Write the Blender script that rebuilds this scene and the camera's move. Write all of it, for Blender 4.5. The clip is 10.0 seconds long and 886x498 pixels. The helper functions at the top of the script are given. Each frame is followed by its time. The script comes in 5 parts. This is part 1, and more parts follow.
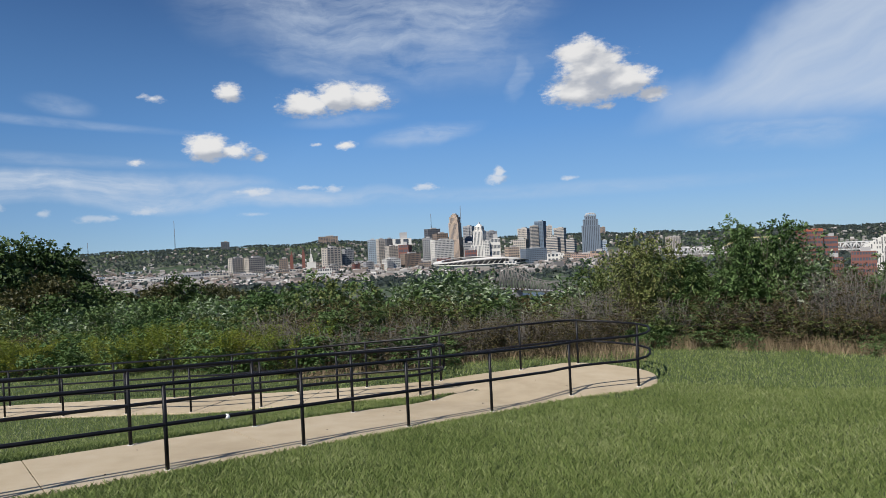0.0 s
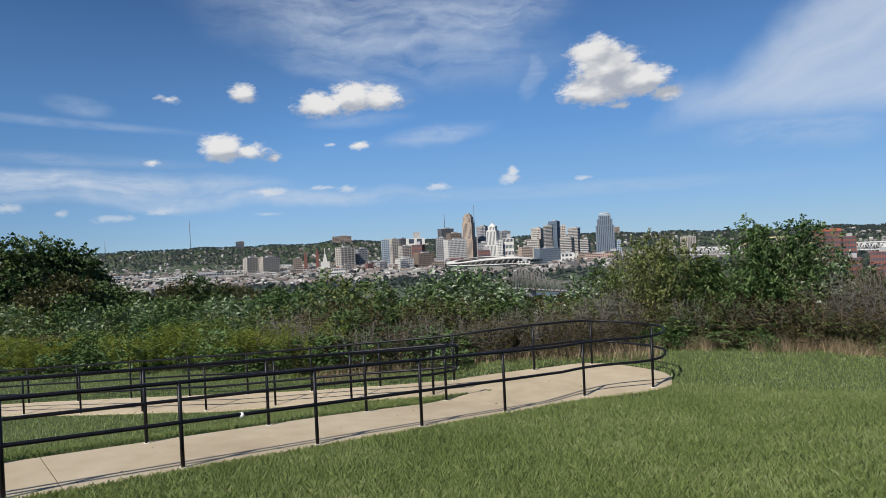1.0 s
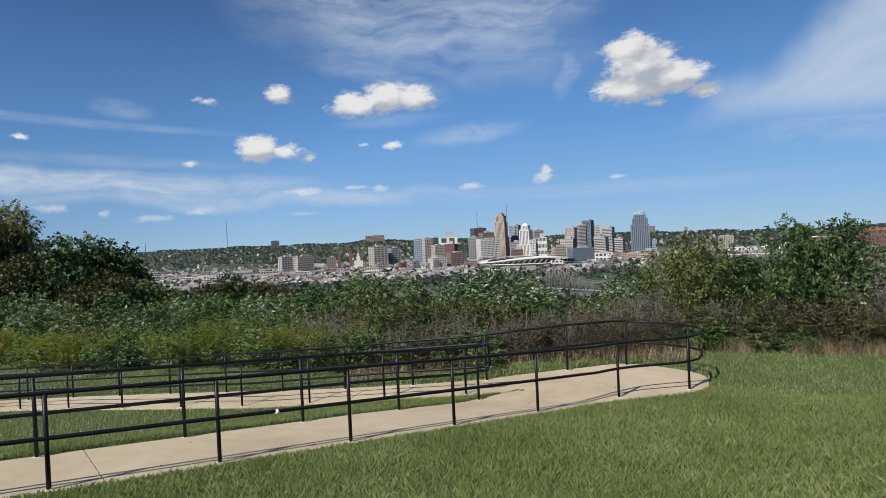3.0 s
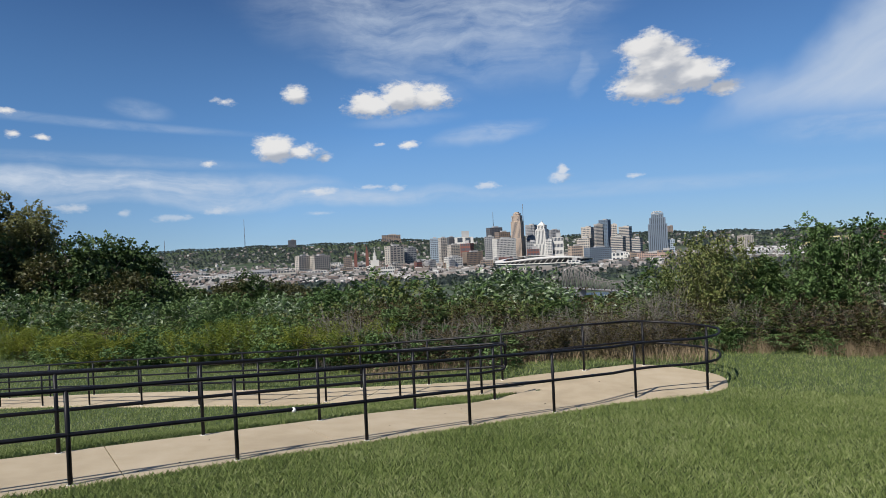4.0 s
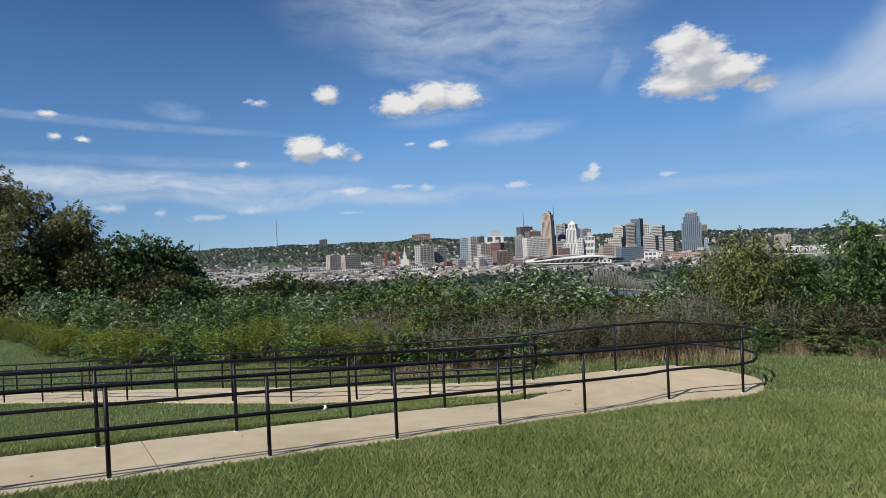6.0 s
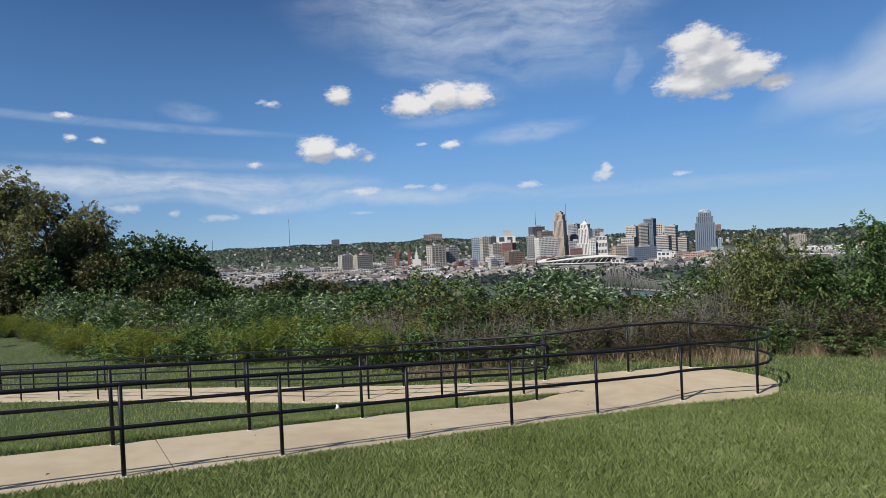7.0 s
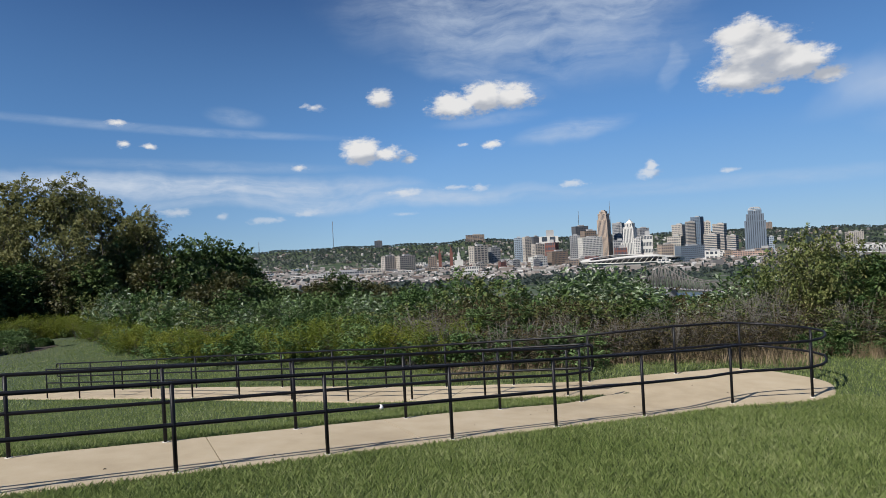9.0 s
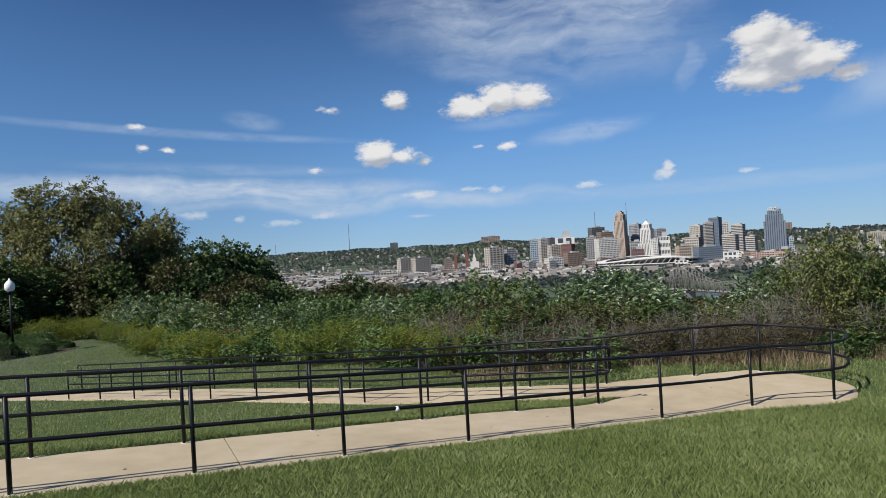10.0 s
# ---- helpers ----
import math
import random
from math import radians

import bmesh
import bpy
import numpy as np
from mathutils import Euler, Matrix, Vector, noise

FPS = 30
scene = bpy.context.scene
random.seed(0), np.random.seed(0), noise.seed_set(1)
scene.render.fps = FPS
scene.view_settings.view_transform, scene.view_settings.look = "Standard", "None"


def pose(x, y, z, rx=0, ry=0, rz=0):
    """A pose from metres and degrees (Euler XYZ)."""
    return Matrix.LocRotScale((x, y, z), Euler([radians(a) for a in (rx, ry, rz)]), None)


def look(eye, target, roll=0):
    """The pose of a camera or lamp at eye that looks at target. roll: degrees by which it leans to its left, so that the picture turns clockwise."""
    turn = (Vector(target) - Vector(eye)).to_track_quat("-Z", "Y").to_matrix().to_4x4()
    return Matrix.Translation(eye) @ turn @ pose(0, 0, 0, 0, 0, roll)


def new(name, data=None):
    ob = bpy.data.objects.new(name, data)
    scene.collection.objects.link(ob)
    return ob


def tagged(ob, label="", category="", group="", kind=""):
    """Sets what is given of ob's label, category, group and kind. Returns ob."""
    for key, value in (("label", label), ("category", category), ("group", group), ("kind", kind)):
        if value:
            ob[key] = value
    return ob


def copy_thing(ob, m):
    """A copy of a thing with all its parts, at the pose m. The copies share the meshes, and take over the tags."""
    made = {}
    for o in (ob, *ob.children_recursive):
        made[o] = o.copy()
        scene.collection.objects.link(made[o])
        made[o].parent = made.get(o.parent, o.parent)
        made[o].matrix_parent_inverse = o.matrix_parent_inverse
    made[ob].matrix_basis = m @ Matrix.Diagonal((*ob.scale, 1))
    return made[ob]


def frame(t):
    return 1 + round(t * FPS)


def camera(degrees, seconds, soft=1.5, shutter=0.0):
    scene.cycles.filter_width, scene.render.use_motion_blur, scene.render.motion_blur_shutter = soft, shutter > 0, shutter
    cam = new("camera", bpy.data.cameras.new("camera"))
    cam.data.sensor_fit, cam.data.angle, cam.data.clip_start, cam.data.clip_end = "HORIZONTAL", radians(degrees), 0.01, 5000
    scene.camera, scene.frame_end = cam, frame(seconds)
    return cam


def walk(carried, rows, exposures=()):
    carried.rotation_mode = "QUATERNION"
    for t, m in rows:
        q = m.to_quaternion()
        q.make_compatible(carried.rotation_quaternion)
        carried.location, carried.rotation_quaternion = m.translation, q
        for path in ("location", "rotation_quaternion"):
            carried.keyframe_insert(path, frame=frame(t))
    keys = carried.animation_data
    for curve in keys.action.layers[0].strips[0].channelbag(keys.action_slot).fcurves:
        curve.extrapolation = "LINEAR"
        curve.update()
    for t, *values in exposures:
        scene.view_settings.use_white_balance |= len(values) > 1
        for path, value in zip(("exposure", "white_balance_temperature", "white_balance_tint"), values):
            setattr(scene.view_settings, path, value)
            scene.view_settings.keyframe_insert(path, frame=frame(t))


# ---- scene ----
cam = camera(68.66, 10.0, soft=0.7)
PATH = [
    (0.0, pose(0, 0, 1.65, 89.334, 2.708, 0.000)),
    (0.5, pose(0, 0, 1.65, 89.358, 2.706, 0.572)),
    (1.0, pose(0, 0, 1.65, 89.374, 2.668, 1.180)),
    (1.5, pose(0, 0, 1.65, 89.392, 2.667, 1.929)),
    (2.0, pose(0, 0, 1.65, 89.417, 2.669, 2.724)),
    (2.5, pose(0, 0, 1.65, 89.430, 2.659, 3.394)),
    (4.0, pose(0, 0, 1.65, 89.464, 2.586, 5.473)),
    (4.5, pose(0, 0, 1.65, 89.463, 2.598, 6.195)),
    (5.0, pose(0, 0, 1.65, 89.472, 2.563, 6.891)),
    (5.5, pose(0, 0, 1.65, 89.490, 2.551, 7.528)),
    (7.0, pose(0, 0, 1.65, 89.572, 2.600, 9.162)),
    (7.5, pose(0, 0, 1.65, 89.573, 2.555, 9.740)),
    (8.0, pose(0, 0, 1.65, 89.624, 2.704, 10.814)),
    (8.5, pose(0, 0, 1.65, 89.702, 2.867, 11.995)),
    (9.0, pose(0, 0, 1.65, 89.802, 3.016, 12.881)),
    (9.5, pose(0, 0, 1.65, 89.926, 3.149, 13.673)),
    (10.0, pose(0, 0, 1.65, 90.033, 3.214, 14.264)),
]
walk(cam, PATH, exposures=[(0.0, 0.35), (10.0, 0.35)])

# ---- world, sun ----
SUN_AZ, SUN_EL = 216.0, 46.0  # compass from the view's first direction, degrees clockwise

# cumulus: azimuth, elevation, half width, half height (degrees)
CUMULUS = [
    (-39.1, 11.1, 1.1, 0.35), (-38.6, 9.5, 0.6, 0.4), (-36.8, 9.3, 0.7, 0.3), (-23.6, 12.5, 1.3, 0.45), (-17.6, 13.3, 1.5, 1.0),
    (-11.0, 12.4, 3.0, 1.4), (-8.6, 12.9, 3.0, 1.7), (-6.2, 12.8, 2.8, 1.3), (-19.6, 8.9, 2.2, 1.4), (-17.4, 8.5, 2.0, 0.9),
    (-15.4, 7.8, 0.9, 0.45), (-10.7, 8.9, 0.8, 0.3), (-8.2, 8.8, 1.1, 0.55), (-25.0, 7.5, 0.9, 0.4), (-16.2, 5.0, 2.0, 0.5),
    (-11.5, 5.2, 1.7, 0.3), (-9.2, 5.1, 1.5, 0.4), (-1.4, 5.0, 1.7, 0.45), (5.0, 5.3, 1.2, 0.7), (5.2, 5.9, 0.6, 0.7), (11.2, 5.0, 1.1, 0.3),
    (12.6, 15.5, 2.8, 1.5), (13.6, 14.1, 4.2, 1.9), (12.6, 12.4, 3.8, 1.6), (15.9, 13.0, 3.6, 1.6), (18.3, 11.5, 1.7, 0.9), (14.5, 10.8, 1.1, 0.5),
    (-27.9, 3.1, 2.1, 0.4), (-24.6, 3.5, 1.8, 0.5), (-35.0, 4.0, 1.5, 0.5), (-31.5, 3.6, 0.6, 0.35), (-16.3, 3.1, 1.9, 0.25),
    (60.0, 14.0, 5.0, 2.0), (-80.0, 16.0, 6.0, 2.2), (100.0, 22.0, 7.0, 3.0), (150.0, 18.0, 6.0, 2.4), (-140.0, 30.0, 8.0, 3.0),
]
# high thin cloud: azimuth, elevation, half length, half height, lean in degrees, strength
CIRRUS = [
    (-6.0, 18.6, 19.0, 5.6, -10.0, 0.66), (2.0, 19.0, 12.0, 2.6, 4.0, 0.7), (-3.0, 24.0, 15.0, 4.5, 0.0, 0.6), (-10.0, 15.0, 9.0, 2.0, -18.0, 0.4),
    (6.6, 14.2, 1.0, 2.9, -20.0, 0.42), (-1.0, 9.2, 6.5, 1.3, 6.0, 0.6), (-36.0, 10.6, 20.0, 0.5, -3.0, 0.40), (-32.0, 7.6, 14.0, 0.7, -2.0, 0.35),
    (-35.0, 6.1, 26.0, 1.5, -1.5, 1.1), (-20.0, 4.6, 28.0, 1.1, -1.0, 0.8), (28.0, 7.2, 9.0, 1.6, -4.0, 0.45), (-30.0, 11.6, 3.0, 1.0, -8.0, 0.35),
    (-8.0, 10.8, 6.0, 0.8, 3.0, 0.3), (10.0, 4.0, 24.0, 0.9, 0.0, 0.3), (-75.0, 22.0, 25.0, 5.0, 10.0, 0.6), (120.0, 25.0, 30.0, 6.0, -8.0, 0.6),
]


def build_world():
    world = bpy.data.worlds.new("sky")
    scene.world = world
    world.use_nodes = True
    nt = world.node_tree
    nt.nodes.clear()
    N, L = nt.nodes.new, nt.links.new

    def put(sock, v):
        if isinstance(v, bpy.types.NodeSocket):
            L(v, sock)
        else:
            sock.default_value = v

    def math_(op, a, b=0.0, c=0.0, clamp=False):
        n = N("ShaderNodeMath")
        n.operation, n.use_clamp = op, clamp
        for i, v in enumerate((a, b, c)):
            put(n.inputs[i], v)
        return n.outputs[0]

    def vec(op, a, b):
        n = N("ShaderNodeVectorMath")
        n.operation = op
        put(n.inputs[0], a), put(n.inputs[1], b)
        return n.outputs["Value" if op in ("LENGTH", "DOT_PRODUCT") else "Vector"]

    def ramp(v, lo, hi):
        n = N("ShaderNodeMapRange")
        n.interpolation_type = "SMOOTHSTEP"
        put(n.inputs[0], v)
        n.inputs[1].default_value, n.inputs[2].default_value = lo, hi
        return n.outputs[0]

    def noise_(v, scale, detail, rough=0.55):
        n = N("ShaderNodeTexNoise")
        n.inputs["Scale"].default_value, n.inputs["Detail"].default_value, n.inputs["Roughness"].default_value = scale, detail, rough
        L(v, n.inputs["Vector"])
        return n.outputs[0]

    def mix(f, a, b):
        n = N("ShaderNodeMix")
        n.data_type = "RGBA"
        put(n.inputs[0], f), put(n.inputs[6], a), put(n.inputs[7], b)
        return n.outputs[2]

    sky = N("ShaderNodeTexSky")
    sky.sky_type, sky.sun_disc = "NISHITA", False
    sky.sun_elevation, sky.sun_rotation = radians(SUN_EL), radians(SUN_AZ)
    sky.altitude, sky.air_density, sky.dust_density, sky.ozone_density = 250, 1.0, 0.05, 4.5
    co = N("ShaderNodeTexCoord")
    sep = N("ShaderNodeSeparateXYZ")
    L(co.outputs["Generated"], sep.inputs[0])
    # clear-day blue, paler towards the horizon
    blue = N("ShaderNodeValToRGB")
    L(math_("MULTIPLY", math_("ARCSINE", sep.outputs[2]), 2 / math.pi), blue.inputs[0])
    for i, (p, c) in enumerate([(0.0, (3.9, 6.7, 9.4)), (0.035, (2.95, 5.8, 9.9)), (0.11, (1.62, 4.15, 8.9)), (0.25, (0.56, 1.62, 4.5)), (1.0, (0.30, 0.85, 2.7))]):
        if i > 1:
            blue.color_ramp.elements.new(p)
        blue.color_ramp.elements[i].position = p
        blue.color_ramp.elements[i].color = (*[q / 10 for q in c], 1)
    base = mix(0.85, sky.outputs[0], vec("MULTIPLY", blue.outputs[0], (10, 10, 10)))
    # the clear sky is deepest at a right angle to the sun
    facing = vec("DOT_PRODUCT", co.outputs["Generated"], tuple(sun_dir))
    deep = math_("MINIMUM", math_("ADD", 0.80, math_("MULTIPLY", math_("MULTIPLY", facing, facing), 1.7)), 1.02)
    shade = N("ShaderNodeCombineXYZ")
    for k in range(3):
        L(deep, shade.inputs[k])
    base = vec("MULTIPLY", base, shade.outputs[0])
    az = math_("MULTIPLY", math_("ARCTAN2", sep.outputs[0], sep.outputs[1]), 57.29578)
    el = math_("MULTIPLY", math_("ARCSINE", sep.outputs[2]), 57.29578)
    comb = N("ShaderNodeCombineXYZ")
    L(az, comb.inputs[0]), L(el, comb.inputs[1])
    P = comb.outputs[0]

    def density(p, fine=True):
        total = None
        for a, e, rx, ry in CUMULUS:
            q = vec("MULTIPLY", vec("SUBTRACT", p, (a, e - 0.15 * ry, 0)), (1 / rx, 1 / ry, 0))
            d = math_("MULTIPLY", math_("SUBTRACT", 1.0, vec("LENGTH", q, (0, 0, 0))), min(1.0, 0.36 + 0.42 * ry))
            total = d if total is None else math_("MAXIMUM", total, d)
        big = noise_(vec("MULTIPLY", p, (0.8, 1.5, 1)), 0.55, 6, 0.62)
        if not fine:
            soft_ = noise_(vec("MULTIPLY", p, (0.8, 1.5, 1)), 0.5, 2.5, 0.5)
            return math_("ADD", total, math_("MULTIPLY", math_("SUBTRACT", soft_, 0.5), 1.3))
        small = noise_(vec("MULTIPLY", p, (0.9, 1.5, 1)), 1.9, 5, 0.6)
        both = math_("ADD", math_("MULTIPLY", math_("SUBTRACT", big, 0.52), 1.25), math_("MULTIPLY", math_("SUBTRACT", small, 0.5), 0.55))
        return math_("ADD", total, both)

    here = density(P)
    toward = density(vec("ADD", P, (-0.6, 1.1, 0)), fine=False)
    base_here = density(P, fine=False)
    alpha = ramp(here, 0.02, 0.5)
    grain = math_("MULTIPLY", math_("SUBTRACT", here, base_here), 0.3)
    lit = ramp(math_("ADD", math_("SUBTRACT", base_here, toward), grain), -0.2, 0.5)
    puff = mix(lit, (5.7, 6.0, 6.6, 1), (11.0, 10.8, 10.5, 1))

    thin = None
    warp = N("ShaderNodeTexNoise")
    warp.inputs["Scale"].default_value, warp.inputs["Detail"].default_value = 0.12, 4
    L(P, warp.inputs["Vector"])
    Pw = vec("ADD", P, vec("MULTIPLY", vec("SUBTRACT", warp.outputs["Color"], (0.5, 0.5, 0.5)), (9.0, 3.2, 0)))
    for a, e, rx, ry, lean, s in CIRRUS:
        c, sn = math.cos(radians(lean)), math.sin(radians(lean))
        src = Pw if ry > 1.0 else P
        q = vec("SUBTRACT", src, (a, e, 0))
        u = vec("DOT_PRODUCT", q, (c / rx, sn / rx, 0))
        v = vec("DOT_PRODUCT", q, (-sn / ry, c / ry, 0))
        r = math_("SQRT", math_("ADD", math_("MULTIPLY", u, u), math_("MULTIPLY", v, v)))
        m = math_("MULTIPLY", ramp(math_("SUBTRACT", 1.0, r), 0.0, 0.75), s)
        thin = m if thin is None else math_("MAXIMUM", thin, m)
    streak = noise_(vec("MULTIPLY", Pw, (0.10, 0.55, 1)), 1.0, 7, 0.6)
    fine = noise_(vec("MULTIPLY", Pw, (0.35, 0.9, 1)), 1.3, 5, 0.6)
    cirrus = math_("MULTIPLY", thin, math_("ADD", math_("MULTIPLY", ramp(streak, 0.22, 0.66), 0.75), math_("MULTIPLY", ramp(fine, 0.3, 0.75), 0.35)))
    # a broad wedge of veil cloud, its point towards the city
    under = vec("DOT_PRODUCT", vec("SUBTRACT", Pw, (16.5, 9.6, 0)), (0.54, -0.84, 0))
    over = vec("DOT_PRODUCT", vec("SUBTRACT", Pw, (16.5, 8.6, 0)), (0.07, 1.0, 0))
    comb2 = N("ShaderNodeCombineXYZ")
    L(vec("DOT_PRODUCT", Pw, (0.05, 0.03, 0)), comb2.inputs[0]), L(vec("DOT_PRODUCT", Pw, (-0.16, 0.36, 0)), comb2.inputs[1])
    combed = noise_(comb2.outputs[0], 1.6, 6, 0.55)
    wedge = math_("MULTIPLY", math_("MULTIPLY", ramp(under, -0.3, 3.2), ramp(over, -0.8, 2.2)), math_("ADD", 0.5, math_("MULTIPLY", combed, 0.62)))
    wedge = math_("MULTIPLY", wedge, ramp(az, 75.0, 45.0))
    cirrus = math_("MAXIMUM", cirrus, wedge)
    veil = mix(math_("MULTIPLY", cirrus, 0.85, clamp=True), base, (7.2, 8.3, 9.9, 1))
    dim = math_("ADD", 0.32, math_("MULTIPLY", ramp(el, 2.0, 9.0), 0.61))
    out = mix(math_("MULTIPLY", alpha, dim), veil, puff)
    bg, end = N("ShaderNodeBackground"), N("ShaderNodeOutputWorld")
    bg.inputs[1].default_value = 0.06
    L(out, bg.inputs[0]), L(bg.outputs[0], end.inputs[0])


s_az, s_el = radians(SUN_AZ), radians(SUN_EL)
sun_dir = Vector((math.sin(s_az) * math.cos(s_el), math.cos(s_az) * math.cos(s_el), math.sin(s_el)))
build_world()
sun = new("sun", bpy.data.lights.new("sun", "SUN"))
sun.data.energy, sun.data.angle, sun.data.color = 5.0, radians(0.53), (1.0, 0.95, 0.87)
sun.matrix_world = look(sun_dir * 60, (0, 0, 0))
sun.location = sun_dir * 60


# ---- materials ----
def material(name, colours, scale=1.0, detail=5.0, rough=0.8, bump=0.0, bump_scale=None, metal=0.0, island=0.0, spec=0.5, big=0.0, translucent=0.0, stretch=(1, 1, 1), per_object=0.0):
    """Noise between colours, with an optional slower second noise (big), relief, and change from island to island."""
    m = bpy.data.materials.new(name)
    m.use_nodes = True
    nt = m.node_tree
    N, L = nt.nodes.new, nt.links.new
    b = nt.nodes["Principled BSDF"]
    b.inputs["Roughness"].default_value, b.inputs["Metallic"].default_value, b.inputs["Specular IOR Level"].default_value = rough, metal, spec
    co = N("ShaderNodeTexCoord")
    mp = N("ShaderNodeMapping")
    mp.inputs["Scale"].default_value = stretch
    L(co.outputs["Object"], mp.inputs[0])

    def noise_(sc, de):
        n = N("ShaderNodeTexNoise")
        n.inputs["Scale"].default_value, n.inputs["Detail"].default_value = sc, de
        L(mp.outputs[0], n.inputs["Vector"])
        return n.outputs[0]

    def math_(op, a, c):
        n = N("ShaderNodeMath")
        n.operation = op
        for i, v in enumerate((a, c)):
            if isinstance(v, bpy.types.NodeSocket):
                L(v, n.inputs[i])
            else:
                n.inputs[i].default_value = v
        return n.outputs[0]

    fac = noise_(scale, detail)
    if island:
        g = N("ShaderNodeNewGeometry")
        fac = math_("ADD", math_("MULTIPLY", fac, 1 - island), math_("MULTIPLY", g.outputs["Random Per Island"], island))
    if per_object:
        oi = N("ShaderNodeObjectInfo")
        fac = math_("ADD", fac, math_("MULTIPLY", math_("SUBTRACT", oi.outputs["Random"], 0.5), per_object))
    if big:
        fac = math_("ADD", math_("MULTIPLY", fac, 1 - big), math_("MULTIPLY", noise_(scale * 0.13, 3), big))
    r = N("ShaderNodeValToRGB")
    lo, hi = (0.05, 0.95) if (island or per_object) else (0.3, 0.7)
    while len(r.color_ramp.elements) < len(colours):
        r.color_ramp.elements.new(0.5)
    for i, c in enumerate(colours):
        r.color_ramp.elements[i].position = lo + (hi - lo) * i / max(1, len(colours) - 1)
        r.color_ramp.elements[i].color = (*c, 1)
    L(fac, r.inputs[0])
    L(r.outputs[0], b.inputs["Base Color"])
    if bump:
        bn = N("ShaderNodeBump")
        bn.inputs["Strength"].default_value = bump
        bn.inputs["Distance"].default_value = 0.02
        L(noise_(bump_scale or scale * 4, 6), bn.inputs["Height"])
        L(bn.outputs[0], b.inputs["Normal"])
    if translucent:
        tr, mx = N("ShaderNodeBsdfTranslucent"), N("ShaderNodeMixShader")
        L(r.outputs[0], tr.inputs[0])
        mx.inputs[0].default_value = translucent
        L(b.outputs[0], mx.inputs[1]), L(tr.outputs[0], mx.inputs[2])
        L(mx.outputs[0], nt.nodes["Material Output"].inputs[0])
    return m


M = {}
M["concrete"] = material("concrete", [(0.30, 0.240, 0.158), (0.37, 0.302, 0.205), (0.42, 0.350, 0.250)], 3.0, 8, 0.9, 0.25, 90, big=0.5)
M["black_paint"] = material("black_paint", [(0.006, 0.006, 0.008), (0.012, 0.012, 0.015)], 6, 4, 0.42, 0.05, 40, spec=0.18)
M["grass_blade"] = material("grass_blade", [(0.074, 0.108, 0.030), (0.145, 0.198, 0.056), (0.240, 0.290, 0.100), (0.460, 0.465, 0.270)], 0.7, 4, 0.6, island=0.55, translucent=0.35, spec=0.25)
M["leaf_green"] = material("leaf_green", [(0.022, 0.047, 0.015), (0.054, 0.100, 0.031), (0.096, 0.155, 0.052), (0.170, 0.225, 0.100)], 1.2, 4, 0.6, island=0.35, per_object=0.4, translucent=0.12, spec=0.2)
M["leaf_olive"] = material("leaf_olive", [(0.040, 0.062, 0.018), (0.080, 0.110, 0.032), (0.128, 0.152, 0.050), (0.185, 0.185, 0.072)], 1.2, 4, 0.6, island=0.35, per_object=0.4, translucent=0.12, spec=0.2)
M["leaf_pale"] = material("leaf_pale", [(0.030, 0.062, 0.018), (0.062, 0.108, 0.034), (0.100, 0.160, 0.060), (0.400, 0.450, 0.340), (0.520, 0.560, 0.450)], 2.2, 3, 0.45, island=0.4, translucent=0.25, spec=0.3)
M["leaf_dark"] = material("leaf_dark", [(0.022, 0.044, 0.014), (0.052, 0.088, 0.026), (0.112, 0.150, 0.050)], 1.2, 4, 0.6, island=0.35, per_object=0.4, translucent=0.12, spec=0.2)
M["leaf_brown"] = material("leaf_brown", [(0.036, 0.026, 0.016), (0.075, 0.054, 0.032), (0.062, 0.062, 0.022), (0.135, 0.096, 0.060)], 1.0, 4, 0.75, island=0.45, per_object=0.3, translucent=0.1, spec=0.1)
M["leaf_gold"] = material("leaf_gold", [(0.070, 0.105, 0.018), (0.150, 0.185, 0.028), (0.300, 0.300, 0.045)], 0.9, 4, 0.6, island=0.4, per_object=0.3, translucent=0.25, spec=0.2)
M["dead_wood"] = material("dead_wood", [(0.088, 0.077, 0.066), (0.143, 0.132, 0.116)], 8, 4, 0.9)
M["straw"] = material("straw", [(0.120, 0.088, 0.050), (0.210, 0.155, 0.092), (0.320, 0.250, 0.160)], 1.5, 4, 0.8, island=0.6)
M["bark"] = material("bark", [(0.06, 0.048, 0.036), (0.12, 0.10, 0.08), (0.20, 0.18, 0.15)], 7, 6, 0.9, 0.5, 30, stretch=(1, 1, 0.3))

M["leaf_yellowing"] = material("leaf_yellowing", [(0.095, 0.108, 0.040), (0.155, 0.162, 0.066), (0.250, 0.235, 0.100)], 0.5, 4, 0.6, island=0.5, translucent=0.4, spec=0.2)
M["leaf_rusty"] = material("leaf_rusty", [(0.030, 0.042, 0.012), (0.058, 0.062, 0.018), (0.095, 0.070, 0.025)], 0.5, 4, 0.55, island=0.5, translucent=0.2)
# distance haze painted in: leaf colour blued and lifted, translucency flattens contrast
M["hazed_leaf"] = material("hazed_leaf", [(0.088, 0.112, 0.108), (0.104, 0.130, 0.120), (0.118, 0.146, 0.128)], 0.01, 4, 0.9, island=0.5, spec=0.1, translucent=0.6)
M["water"] = material("water", [(0.06, 0.075, 0.075), (0.09, 0.10, 0.10)], 0.01, 3, 0.18, 0.1, 0.3)
M["globe"] = material("white_acrylic", [(0.70, 0.70, 0.68), (0.8, 0.8, 0.78)], 5, 3, 0.3)
M["mulch"] = material("mulch", [(0.022, 0.015, 0.011), (0.045, 0.032, 0.023)], 9, 6, 0.95, 0.6, 30)


